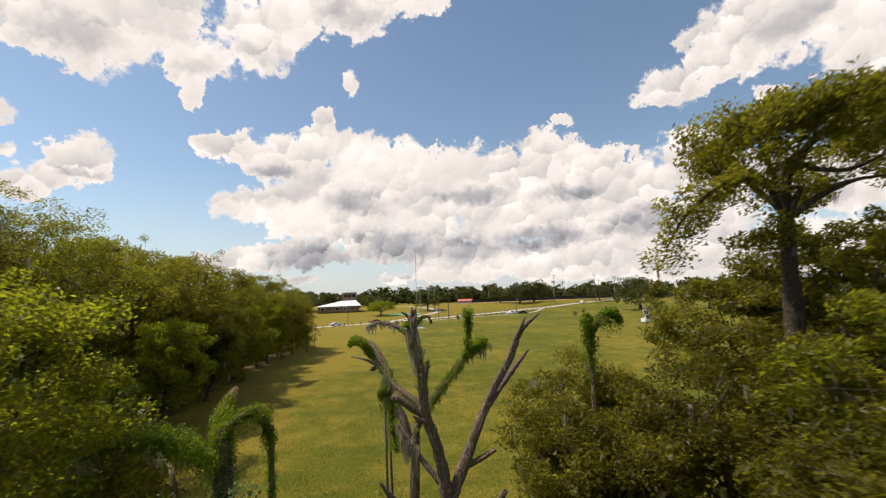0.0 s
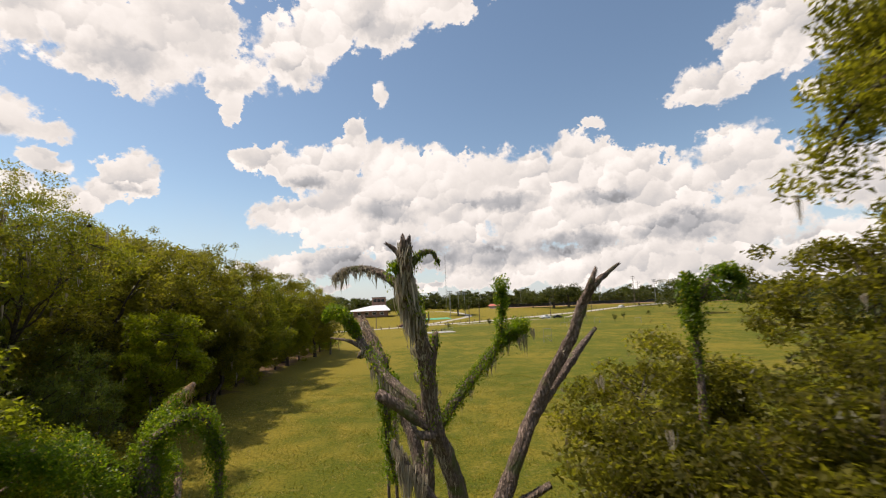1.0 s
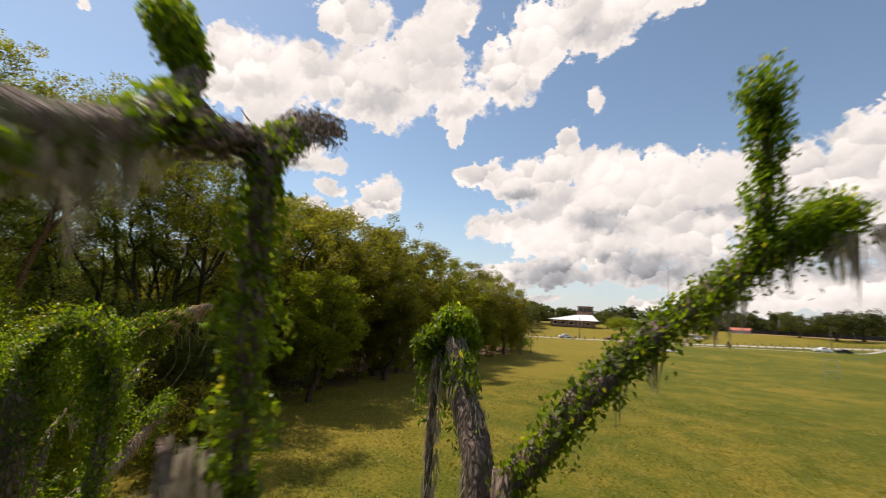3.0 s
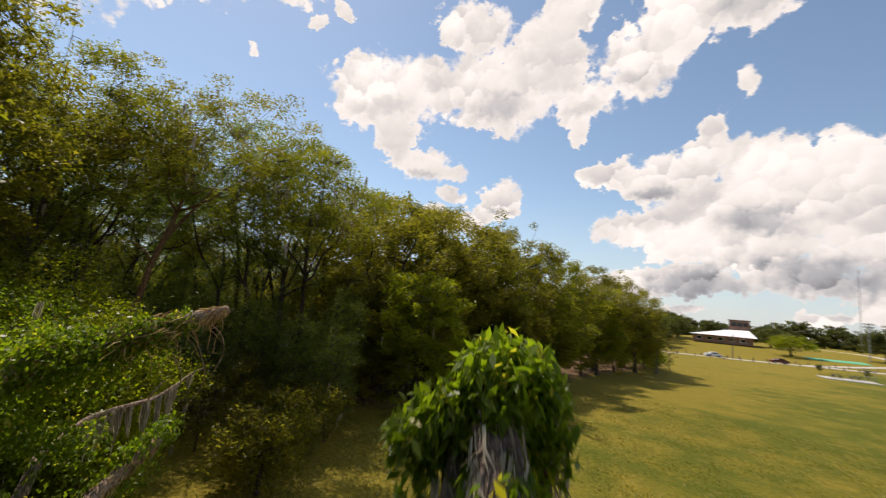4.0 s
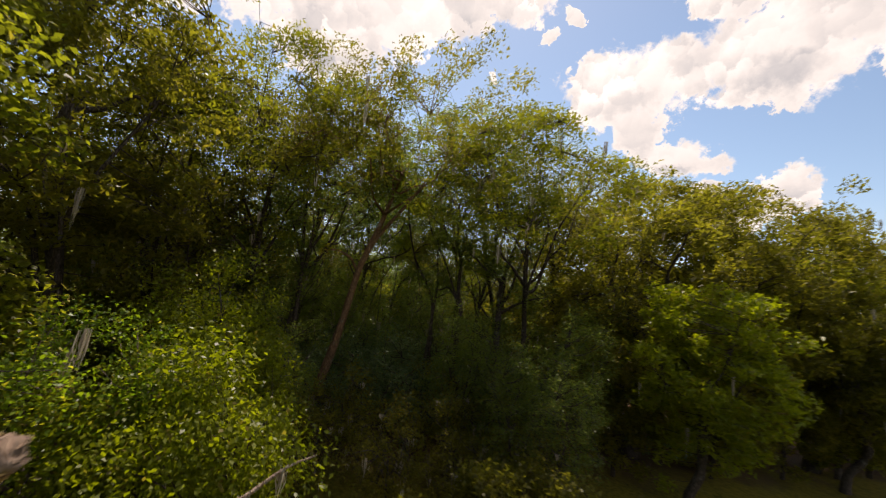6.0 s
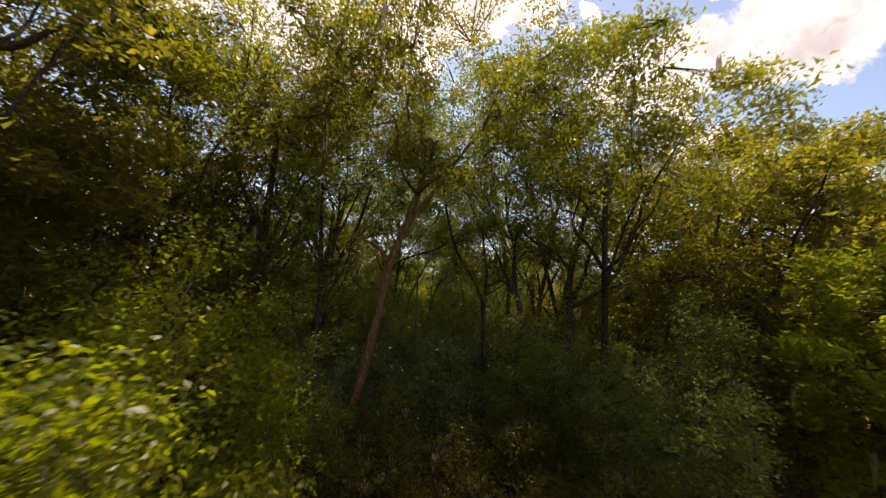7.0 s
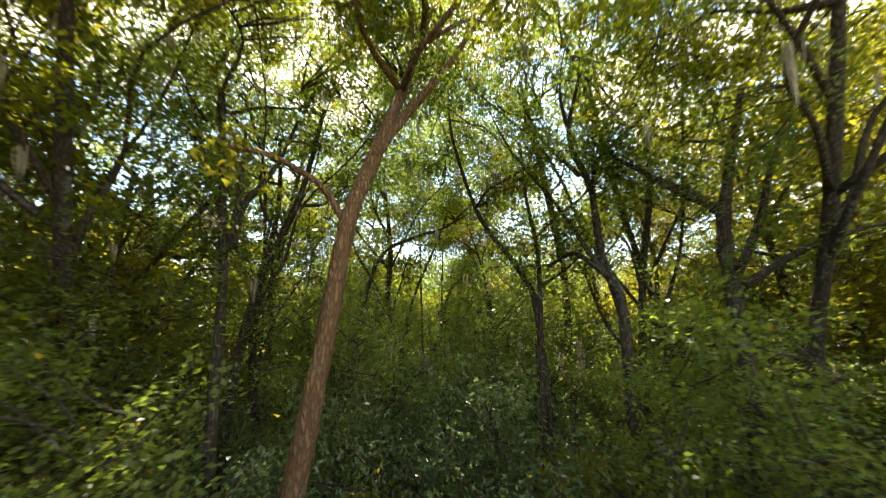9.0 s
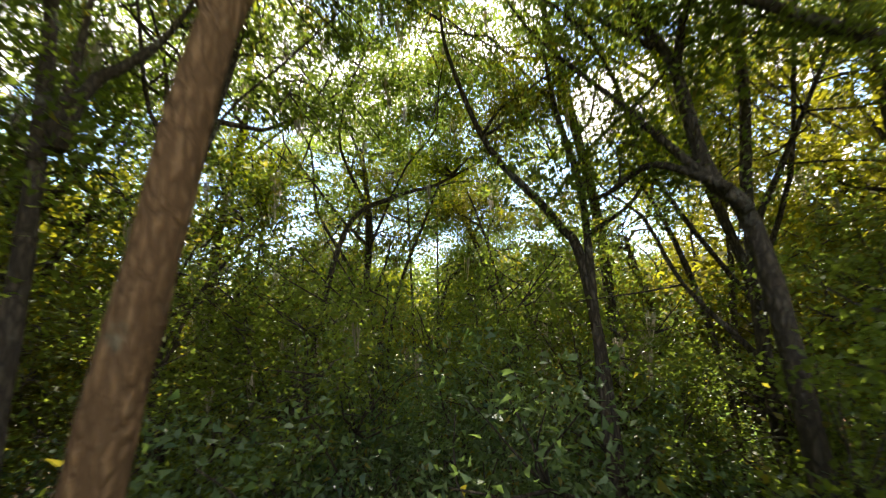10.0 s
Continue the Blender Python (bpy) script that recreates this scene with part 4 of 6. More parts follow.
# ---- the trees and shrubs round the dead tree ----
NEAR = [  # x, y, height, spread, crown_low, leaf, clumps, per, size
    (6.3, 20.5, 8.6, 3.2, 1.0, OAK_LEAF, 90, 190, 0.19), (10.0, 16.0, 9.4, 3.6, 1.5, OAK_LEAF, 90, 190, 0.19), (9.6, 8.8, 8.6, 3.4, 1.5, OAK_LEAF, 90, 190, 0.20),
    (15.6, 22.5, 13.6, 4.2, 2.0, OAK_LEAF, 100, 185, 0.20), (13.5, 12.0, 11.2, 4.0, 2.0, SUN_LEAF, 90, 185, 0.20), (21.0, 22.5, 16.0, 4.8, 3.0, OAK_LEAF, 100, 170, 0.23),
    (19.5, 15.0, 14.8, 4.8, 3.0, OAK_LEAF, 90, 170, 0.23), (7.6, 3.4, 7.2, 3.0, 1.0, OAK_LEAF, 80, 190, 0.19), (4.7, 15.4, 7.0, 2.4, 0.8, OAK_LEAF, 70, 260, 0.18), (7.0, 15.6, 8.0, 2.2, 0.8, OAK_LEAF, 60, 230, 0.18),
    (14.5, 5.0, 12.8, 4.5, 2.0, SUN_LEAF, 90, 170, 0.22),
]
for i, (x, y, h, sp, lo, lf, cl, per, sz) in enumerate(NEAR):
    fine = 0.8 if x < 10.5 and y < 21 else 1.0
    make_tree("broadleaf_tree", "dense dark green broadleaf tree with moss in its crown", 300 + i, (x, y, 0), h, sp, lo, 0.22, BARK, lf, int(cl * 1.5), int(per * 1.6 / fine ** 1.4), sz * 1.18 * fine, 0.78, (0, 0), 5, 5, pointed=True, flat=0.65, low_cut=-0.95, group="trees beside the dead tree")

OAK_LIMBS = [
    ([(14.3, 17.3, 14.2), (13.3, 16.6, 15.2), (12.0, 16.2, 15.6), (10.8, 16.3, 15.2), (9.8, 16.8, 14.2), (9.1, 17.0, 13.0)], [0.17, 0.13, 0.09, 0.06, 0.02]),
    ([(14.4, 17.4, 14.0), (15.6, 17.2, 14.9), (17.2, 17.0, 15.6), (19.4, 17.2, 15.8)], [0.17, 0.14, 0.09, 0.03]),
    ([(14.3, 17.3, 14.3), (13.6, 16.9, 16.4), (12.6, 16.4, 17.6), (11.4, 16.2, 17.9)], [0.15, 0.11, 0.07, 0.02]),
    ([(14.4, 17.6, 13.2), (13.2, 17.0, 13.4), (12.2, 16.6, 13.2)], [0.09, 0.06, 0.02]),
]
oak = make_tree("tall_oak", "tall spreading oak with a lumpy wind-bent crown", 411, (14.6, 18.4, 0), 19.4, 4.9, 14.0, 0.36, BARK, OAK_LEAF, 150, 250, 0.22, 0.95, (-0.3, -1.2), 5, 5, shift=(1.5, 0.0), pointed=True, flat=0.6,
                trunk_line=[(0, 0, -0.4), (0.3, 0.1, 5), (0.3, -0.2, 10.0), (0.0, -0.7, 12.2), (-0.25, -1.1, 14.2), (-0.1, -1.0, 16.5)], low_cut=-0.25, limb_from=0.72, lobes=13, extra=OAK_LIMBS)


def make_bough_leaves():
    """Drooping sprays of leaves along the tall oak's long bough."""
    r = np.random.default_rng(412)
    line = smooth_line(OAK_LIMBS[0][0], 6)[8:]
    p, _ = along(line, 9, r)
    cen = p + r.normal(0, 0.42, p.shape) - (0, 0, 0.15)
    q = along(smooth_line(OAK_LIMBS[3][0], 6), 6, r)[0]
    cen = np.vstack([cen, q + r.normal(0, 0.35, q.shape)]) - (14.6, 18.4, 0)
    v, f = leaves(clump_points(cen, r.uniform(0.35, 0.75, len(cen)), 260, r), 0.2, r, pointed=True)
    child(new("bough_leaves", mesh_from("bough_leaves", v, f, 3, [OAK_LEAF])), oak, "", "stuff")


make_bough_leaves()

LEFT = [
    (-15.5, 12.5, 13.4, 4.8, 2.6, SUN_LEAF, 170, 230, 0.19), (-11.0, 9.0, 6.4, 2.6, 0.8, SUN_LEAF, 80, 240, 0.18), (-11.8, 14.2, 5.6, 2.2, 0.6, OAK_LEAF, 60, 240, 0.17),
    (-7.8, 15.8, 4.2, 1.8, 0.4, SHADE_LEAF, 50, 260, 0.18), (-17.3, 20.0, 6.0, 2.1, 0.6, LIME_LEAF, 90, 420, 0.11), (-21.6, 19.2, 7.6, 2.2, 1.0, LIME_LEAF, 75, 330, 0.12),
    (-13.0, 19.0, 2.6, 1.5, 0.3, VINE_LEAF, 45, 260, 0.16), (-18.3, 25.6, 3.0, 1.6, 0.2, OAK_LEAF, 45, 260, 0.16), (-21.5, 28.5, 3.4, 1.8, 0.2, OAK_LEAF, 45, 260, 0.16),
]
for i, (x, y, h, sp, lo, lf, cl, per, sz) in enumerate(LEFT):
    make_tree("shrub" if h < 6 else "broadleaf_tree", "sunlit leafy shrub at the meadow's edge" if h < 6 else "sunlit yellow-green broadleaf tree at the meadow's edge", 500 + i, (x, y, 0), h, sp, lo, 0.10 if h < 6 else 0.2,
              BARK, lf, cl, per, sz, 0.7 if h < 6 else 0.95, (0, 0), 5, 0, lane_gap=0.7, low_cut=-0.95, group="growth at the meadow's edge", category="shrub" if h < 6 else "tree")

make_tree("vine_covered_shrub", "broken small tree smothered in bright green vines", 540, (-17.2, 17.9, 0), 7.3, 2.0, 0.8, 0.12, DEAD_BARK, VINE_LEAF, 110, 330, 0.095, 0.62, (0, 0), 5, 3, lane_gap=0.8, low_cut=-0.9, lobes=12, category="shrub")

# ---- the wood: edge trees, copied from a few kinds ----
KINDS = [
    make_tree("live_oak", "broad live oak at the edge of the wood", 601, (-32.0, 46.0, 0), 18.6, 6.8, 0.7, 0.42, BARK, OAK_LEAF, 270, 130, 0.27, 0.92, (0, 0), 8, 4, flat=0.75, pointed=True, low_cut=-0.85, lobes=26, core=800, group="oaks along the wood's edge"),
    make_tree("live_oak", "broad live oak at the edge of the wood", 602, (-34.0, 57.0, 0), 19.0, 7.0, 0.7, 0.45, BARK, OAK_LEAF, 270, 130, 0.27, 0.95, (0.6, 0), 8, 4, flat=0.75, pointed=True, low_cut=-0.85, lobes=24, core=800, group="oaks along the wood's edge"),
    make_tree("live_oak", "yellow-green spreading tree at the wood's edge", 603, (-35.0, 69.0, 0), 17.4, 7.0, 0.7, 0.40, BARK, SUN_LEAF, 270, 130, 0.27, 0.95, (0, 0), 8, 2, flat=0.75, pointed=True, low_cut=-0.85, lobes=28, core=800, group="oaks along the wood's edge"),
]
for k, x, y, turn, size in [
    (0, -35.5, 82.0, 130, 0.95), (1, -37.0, 95.0, 220, 0.9), (1, -31.6, 39.4, 75, 0.95), (2, -31.0, 51.5, 30, 0.84), (0, -40.5, 62.0, 200, 1.08), (1, -39.5, 50.0, 20, 1.08), (0, -39.0, 42.0, 250, 1.1),
    (0, -28.0, 10.0, 160, 1.08),
]:
    c = copy_thing(KINDS[k], pose(x, y, 0, 0, 0, turn))
    c.scale = (size, size, size * (1.0 if k else 0.97))

make_tree("edge_tree", "sunlit small tree in front of the wood", 630, (-25.8, 38.4, 0), 10.2, 2.8, 1.4, 0.2, BARK, LIME_LEAF, 120, 260, 0.25, 0.75, (0.8, 0), 6, 2, pointed=True, low_cut=-0.95)
make_tree("edge_tree", "dark small tree in front of the wood", 631, (-28.0, 50.0, 0), 10.0, 3.2, 1.5, 0.2, BARK, OAK_LEAF, 120, 260, 0.26, 0.75, (0.5, 0), 6, 2, pointed=True, low_cut=-0.95)
make_tree("edge_tree", "sunlit small tree in front of the wood", 632, (-30.5, 62.0, 0), 11.0, 3.6, 1.0, 0.2, BARK, SUN_LEAF, 80, 160, 0.27, 1.1, (0.5, 0), 6, 0, pointed=True, low_cut=-0.95)
make_tree("edge_tree", "dark rounded tree at the end of the wood", 633, (-32.5, 90.0, 0), 13.5, 4.4, 1.0, 0.25, BARK, OAK_LEAF, 100, 140, 0.29, 1.25, (0, 0), 6, 0, pointed=True, low_cut=-0.95)
make_tree("edge_tree", "dark rounded tree at the end of the wood", 634, (-32.8, 78.0, 0), 12.5, 4.2, 1.0, 0.25, BARK, SUN_LEAF, 90, 140, 0.29, 1.25, (0, 0), 6, 0, pointed=True, low_cut=-0.95)

# ---- tall oaks on both sides of the way in ----
TALL = [  # x, y, height, spread, crown_low, trunk_r, crown shift, leaf, clumps, per
    (-34.0, 30.2, 20.5, 5.2, 6.5, 0.12, (0.2, 0.0), WOOD_LEAF, 85, 200),
    (-36.5, 19.0, 17.0, 4.6, 9.0, 0.11, (0.2, 0.2), WOOD_LEAF, 55, 230), (-29.5, 12.5, 18.5, 5.2, 4.0, 0.28, (0.5, 1.0), OAK_LEAF, 75, 200), (-37.5, 14.0, 18.5, 5.4, 5.5, 0.24, (0.5, 1.0), WOOD_LEAF, 60, 180),
    (-28.5, 14.2, 17.2, 4.2, 5.0, 0.17, (0.4, 0.2), SUN_LEAF, 62, 200), (-22.6, 13.2, 20.0, 4.4, 6.0, 0.24, (0.4, 0.2), OAK_LEAF, 80, 190), (-41.5, 22.0, 17.5, 5.2, 7.5, 0.13, (1.2, 0.8), WOOD_LEAF, 44, 180),
    (-36.8, 31.6, 20.0, 6.0, 12.0, 0.13, (3.0, -5.5), WOOD_LEAF, 88, 200), (-43.0, 9.0, 17.5, 5.4, 5.0, 0.3, (0, 0), WOOD_LEAF, 60, 150),
]
for i, (x, y, h, sp, lo, tr, sh, lf, cl, per) in enumerate(TALL):
    full = (y < 14 or y > 33) and x > -36
    dense = 1.6 if x > -25 else 0.85
    make_tree("tall_wood_oak", "tall leafy oak with crooked boughs at the wood's edge", 660 + i, (x, y, 0), h, sp, lo, tr, BARK, lf, int(cl * 2.2), int(per * dense), 0.21 if full else 0.175, 0.80 if full else 0.66, (sh[0] * 0.4, sh[1] * 0.4), 8, 6, lane_gap=1.1, low_cut=-0.9, pointed=True, flat=0.6, shift=(sh[0] * 0.6, sh[1] * 0.6), group="tall oaks of the wood")

# crowns that lean out over the way into the wood and close its roof
ROOF = [  # foot, crown centre over it, height, spread, crown_low, trunk_r, leaf, clumps
    ((-31.6, 32.2), (4.4, -2.2), 17.8, 5.0, 8.2, 0.17, SUN_LEAF, 330), ((-32.0, 16.6), (3.4, 1.4), 20.0, 4.8, 8.6, 0.17, SUN_LEAF, 270), ((-38.6, 29.6), (2.2, -2.4), 19.5, 5.6, 11.5, 0.13, WOOD_LEAF, 190),
    ((-40.5, 17.6), (1.5, 2.0), 18.0, 5.6, 10.5, 0.13, WOOD_LEAF, 190), ((-45.5, 28.0), (0.5, -3.0), 17.5, 6.0, 10.0, 0.14, WOOD_LEAF, 180), ((-49.5, 20.5), (0.5, 1.0), 16.5, 6.0, 8.5, 0.15, WOOD_LEAF, 170), ((-36.0, 36.4), (1.2, -2.0), 18.6, 5.4, 8.0, 0.18, OAK_LEAF, 190), ((-34.5, 14.6), (0.4, 1.6), 15.5, 4.6, 6.5, 0.14, WOOD_LEAF, 170),
]
for i, ((x, y), (dx, dy), h, sp, lo, tr, lf, cl) in enumerate(ROOF):
    bend = [(0, 0, -0.4), (dx * 0.02, dy * 0.04, 3.5), (dx * 0.14, dy * 0.12, lo * 0.75), (dx * 0.5, dy * 0.5, lo * 1.1), (dx * 0.85, dy * 0.85, (lo + h) / 2)]
    make_tree("overhanging_oak", "leaning oak with a wide airy crown over the wood", 680 + i, (x, y, 0), h, sp, lo, tr, BARK, lf, cl, 210 if x < -43 else 120, 0.17, 0.80, (dx, dy), 7, 6, lane_gap=1.2, pointed=True, flat=0.6, low_cut=-0.6, trunk_line=bend, limb_from=0.6, lobes=13, group="oaks over the way into the wood")

# ---- the wood's inside, where the flight enters ----
INNER = [  # x, y, height, spread, crown_low, trunk_r, lean, leaf, clumps, moss
    (-36.5, 37.0, 17.0, 6.0, 4.0, 0.24, (1.5, 0.8), OAK_LEAF, 50, 8), (-45.0, 15.0, 16.0, 5.2, 4.0, 0.22, (0, 1), OAK_LEAF, 50, 4), (-47.0, 30.5, 15.5, 5.2, 4.5, 0.16, (0.5, -0.5), WOOD_LEAF, 50, 3),
    (-42.5, 19.0, 14.0, 4.0, 4.5, 0.11, (0.4, 0.8), OAK_LEAF, 40, 3), (-41.0, 32.5, 14.5, 4.2, 4.0, 0.14, (-0.5, -0.7), OAK_LEAF, 42, 4), (-54.0, 20.0, 14.0, 5.5, 3.5, 0.2, (0, 0), WOOD_LEAF, 50, 0),
    (-55.0, 33.0, 14.5, 5.5, 3.5, 0.2, (0, 0), WOOD_LEAF, 50, 0), (-52.0, 9.0, 15.0, 5.5, 3.5, 0.25, (0, 0), WOOD_LEAF, 50, 0), (-34.5, 9.0, 16.0, 5.0, 3.0, 0.28, (0, 0), OAK_LEAF, 70, 6), (-46.0, 41.0, 15.0, 5.5, 4.0, 0.25, (0, 0), WOOD_LEAF, 50, 0),
]
for i, (x, y, h, sp, lo, tr, ln, lf, cl, ms) in enumerate(INNER):
    make_tree("wood_tree", "slender moss-hung tree inside the shady wood", 700 + i, (x, y, 0), h, sp, lo, tr, BARK, lf, int(cl * 1.7), 360 if x < -43 else 210, 0.16, 0.68, ln, 7, ms, lane_gap=0.9, low_cut=-0.85, pointed=True, flat=0.6, group="trees inside the wood")

EXTRA_RED = [
    ([(-30.2, 22.4, 8.5), (-30.25, 22.15, 9.0), (-30.05, 21.9, 9.35), (-29.7, 21.6, 9.5), (-29.26, 21.25, 9.6), (-28.66, 20.8, 9.5)], [0.08, 0.07, 0.06, 0.05, 0.03]),
    ([(-30.62, 22.8, 10.1), (-30.95, 23.3, 11.0), (-31.3, 23.95, 12.0), (-31.6, 24.7, 13.2), (-31.9, 25.6, 14.8)], [0.12, 0.105, 0.085, 0.04]),
]
make_tree("leaning_tree", "leaning red-brown forked tree trunk inside the wood", 740, (-31.3, 20.9, 0), 18.8, 6.0, 10.8, 0.165, RED_BARK, OAK_LEAF, 235, 190, 0.165, 0.70, (0.2, 2.9), 6, 3, shift=(2.8, -0.4), lane_gap=1.2, sides=14, pointed=True,
          trunk_line=[(0.2, -0.3, -0.4), (0.7, 0.3, 2.6), (1.05, 0.85, 5.15), (1.15, 1.14, 6.65), (1.1, 1.45, 8.56), (0.8, 1.76, 9.68), (0.3, 2.17, 11.05), (-0.4, 2.5, 12.32), (-1.2, 3.2, 15.0)], low_cut=-0.5, limb_from=0.84, extra=EXTRA_RED)
EXTRA_FORK = [
    ([(-32.45, 19.4, 8.6), (-32.75, 19.5, 9.7), (-33.05, 19.7, 10.2), (-33.45, 20.0, 11.0), (-33.8, 20.4, 12.4)], [0.11, 0.09, 0.075, 0.03]),
    ([(-32.45, 19.35, 8.7), (-32.5, 19.48, 9.9), (-32.6, 19.5, 11.5)], [0.08, 0.06, 0.03]),
]
make_tree("slanting_tree", "dark slanting tree in the shady wood", 741, (-35.2, 18.2, 0), 17.5, 4.8, 10.5, 0.125, BARK, WOOD_LEAF, 140, 150, 0.14, 0.66, (1.0, 2.8), 4, 4, lane_gap=0.9, pointed=True,
          trunk_line=[(0, 0, -0.4), (0.05, 0.2, 4.0), (0.1, 0.55, 6.5), (-0.05, 1.1, 8.6), (0.5, 2.1, 10.5), (0.9, 2.8, 13.0)], low_cut=-0.3)
make_tree("forked_tree", "dark forked tree hung with moss in the wood", 742, (-32.3, 19.3, 0), 18.2, 5.0, 9.8, 0.12, BARK, OAK_LEAF, 170, 150, 0.14, 0.66, (-0.1, -0.4), 3, 6, lane_gap=0.9, pointed=True,
          trunk_line=[(0, 0, -0.4), (-0.05, -0.05, 4.5), (-0.05, 0.0, 7.7), (-0.2, -0.2, 9.6), (-0.3, -0.4, 12.5)], low_cut=-0.3, extra=EXTRA_FORK)


def bare_stem(label, seed, line, rad, mat=BARK, boughs=(), leafy=0.6, leaf=WOOD_LEAF):
    """A crooked thin trunk with bare boughs and a scatter of leaves, inside the wood."""
    r = np.random.default_rng(seed)
    t = tagged(new("thin_tree"), label, "tree", "thin trunks inside the wood")
    limb_part("trunk", t, line, rad, mat, 10, 0.1, seed, steps=6)
    p = smooth_line(line, 8)
    lines = [np.array(b) for b in boughs]
    for i in range(3 if not boughs else 1):
        s = p[int(len(p) * r.uniform(0.5, 0.92))]
        d = np.array((*r.normal(0, 1, 2), 0.0))
        d /= np.linalg.norm(d)
        lines.append(crooked(s, s + d * r.uniform(1.6, 3.0) + (0, 0, r.uniform(0.8, 2.6)), r, 0.2, 5))
    ends = [p[-3:]]
    for i, l in enumerate(lines):
        limb_part("bough", t, l, [rad[1] * 0.6, rad[1] * 0.42, 0.015], mat, 7, 0.1, seed + i, steps=4)
        ends.append(smooth_line(l, 3)[3:])
        for k in range(3):
            s = ends[-1][int(r.integers(len(ends[-1])))]
            q = crooked(s, s + r.normal(0, 0.7, 3) + (0, 0, 0.4), r, 0.1, 4)
            limb_part("branch", t, q, [0.022, 0.008], mat, 4, 0.1, seed + k, steps=2)
            ends.append(q[2:])
    ends = np.vstack(ends)
    cen = np.vstack([ends + r.normal(0, 0.4, ends.shape) for _ in range(2)])
    pts = clump_points(cen, np.full(len(cen), leafy), 230, r)
    pts = pts[clear_of_lane(pts, 0.9)]
    v, f = leaves(pts, 0.105, r, pointed=True)
    child(new("crown", mesh_from("crown", v, f, 3, [leaf])), t, "", "stuff")


THIN = [
    ([(-31.4, 28.0, -0.3), (-31.6, 28.2, 4.4), (-32.1, 28.4, 7.3), (-32.5, 28.24, 8.2), (-32.84, 28.2, 10.2), (-33.29, 27.9, 11.8), (-33.3, 28.35, 13.8)], [0.14, 0.12, 0.105, 0.085, 0.04],
     [[(-31.96, 28.28, 7.46), (-32.72, 27.84, 8.72), (-33.4, 27.43, 9.94), (-34.2, 26.5, 11.7), (-34.8, 25.9, 13.5)], [(-32.96, 27.98, 10.57), (-33.7, 27.2, 12.0), (-34.24, 26.7, 13.8)], [(-33.2, 27.9, 11.7), (-33.7, 27.86, 13.2), (-34.0, 28.1, 14.4)], [(-32.06, 28.13, 7.79), (-32.96, 27.7, 8.5), (-33.76, 27.3, 8.3), (-34.4, 27.1, 8.4)]]),
    ([(-33.9, 27.0, -0.3), (-33.97, 26.95, 3.85), (-34.3, 27.1, 6.1), (-34.65, 27.26, 8.7), (-35.1, 27.1, 10.65), (-35.5, 27.1, 12.6)], [0.09, 0.075, 0.06, 0.03], []),
]
THIN += [
    ([(-34.3, 27.4, -0.3), (-34.43, 27.13, 6.58), (-35.07, 26.8, 8.27), (-35.85, 25.75, 10.16), (-36.5, 25.0, 13.0), (-37.0, 24.9, 14.9)], [0.095, 0.08, 0.06, 0.03], []),
    ([(-31.1, 30.6, -0.3), (-31.07, 30.38, 6.7), (-31.1, 30.3, 8.0), (-31.1, 30.4, 9.2), (-30.9, 31.0, 12.0)], [0.19, 0.17, 0.15, 0.07],
     [[(-31.1, 30.36, 9.0), (-31.52, 29.94, 9.75), (-31.75, 29.7, 9.95), (-32.2, 29.0, 10.6)], [(-31.0, 30.45, 7.8), (-30.64, 30.75, 8.8), (-30.4, 31.0, 10.0), (-30.2, 31.6, 11.5)], [(-31.07, 30.4, 7.4), (-30.3, 31.4, 8.2), (-29.4, 32.4, 8.6)]]),
]
THIN += [
    ([(-37.7, 21.0, -0.3), (-37.8, 21.4, 5.0), (-38.3, 22.2, 8.9), (-38.7, 23.5, 9.95), (-39.0, 24.7, 10.4), (-39.4, 26.0, 11.2)], [0.14, 0.11, 0.09, 0.04], []),
    ([(-43.5, 24.2, -0.3), (-43.6, 24.0, 6.0), (-43.7, 23.9, 12.0)], [0.09, 0.08, 0.04], []),
]
THIN += [
    ([(-46.0, 25.0, -0.3), (-46.2, 25.1, 6.0), (-46.2, 25.3, 12.0)], [0.10, 0.08, 0.04], []),
    ([(-40.0, 19.0, -0.3), (-40.2, 19.1, 6.0), (-40.0, 19.6, 12.0)], [0.10, 0.08, 0.04], []),
]
THIN += [
    ([(-38.6, 33.2, -0.3), (-38.3, 32.8, 5.0), (-37.6, 32.6, 9.0), (-36.5, 31.0, 12.0)], [0.16, 0.13, 0.10, 0.04], []),
    ([(-47.9, 24.4, 0.0), (-48.0, 25.0, 5.0), (-47.94, 25.9, 8.6), (-47.7, 27.4, 9.3), (-47.5, 28.5, 9.8)], [0.16, 0.14, 0.13, 0.12, 0.08], []),
]
THIN += [
    ([(-36.4, 31.0, -0.3), (-36.2, 30.8, 4.5), (-36.4, 30.2, 8.0), (-37.2, 29.4, 11.0)], [0.12, 0.10, 0.08, 0.04], []),
    ([(-41.6, 27.6, -0.3), (-41.5, 27.4, 5.0), (-41.9, 26.8, 9.0), (-42.4, 26.0, 12.0)], [0.11, 0.09, 0.07, 0.04], []),
]
for i, (line, rad, boughs) in enumerate(THIN):
    bare_stem("thin crooked dark trunk in the shady wood", 800 + i, line, [q * (0.7 if i > 3 else 1.0) for q in rad], BARK, boughs, 0.62, (WOOD_LEAF, LIME_LEAF, OAK_LEAF)[i % 3])


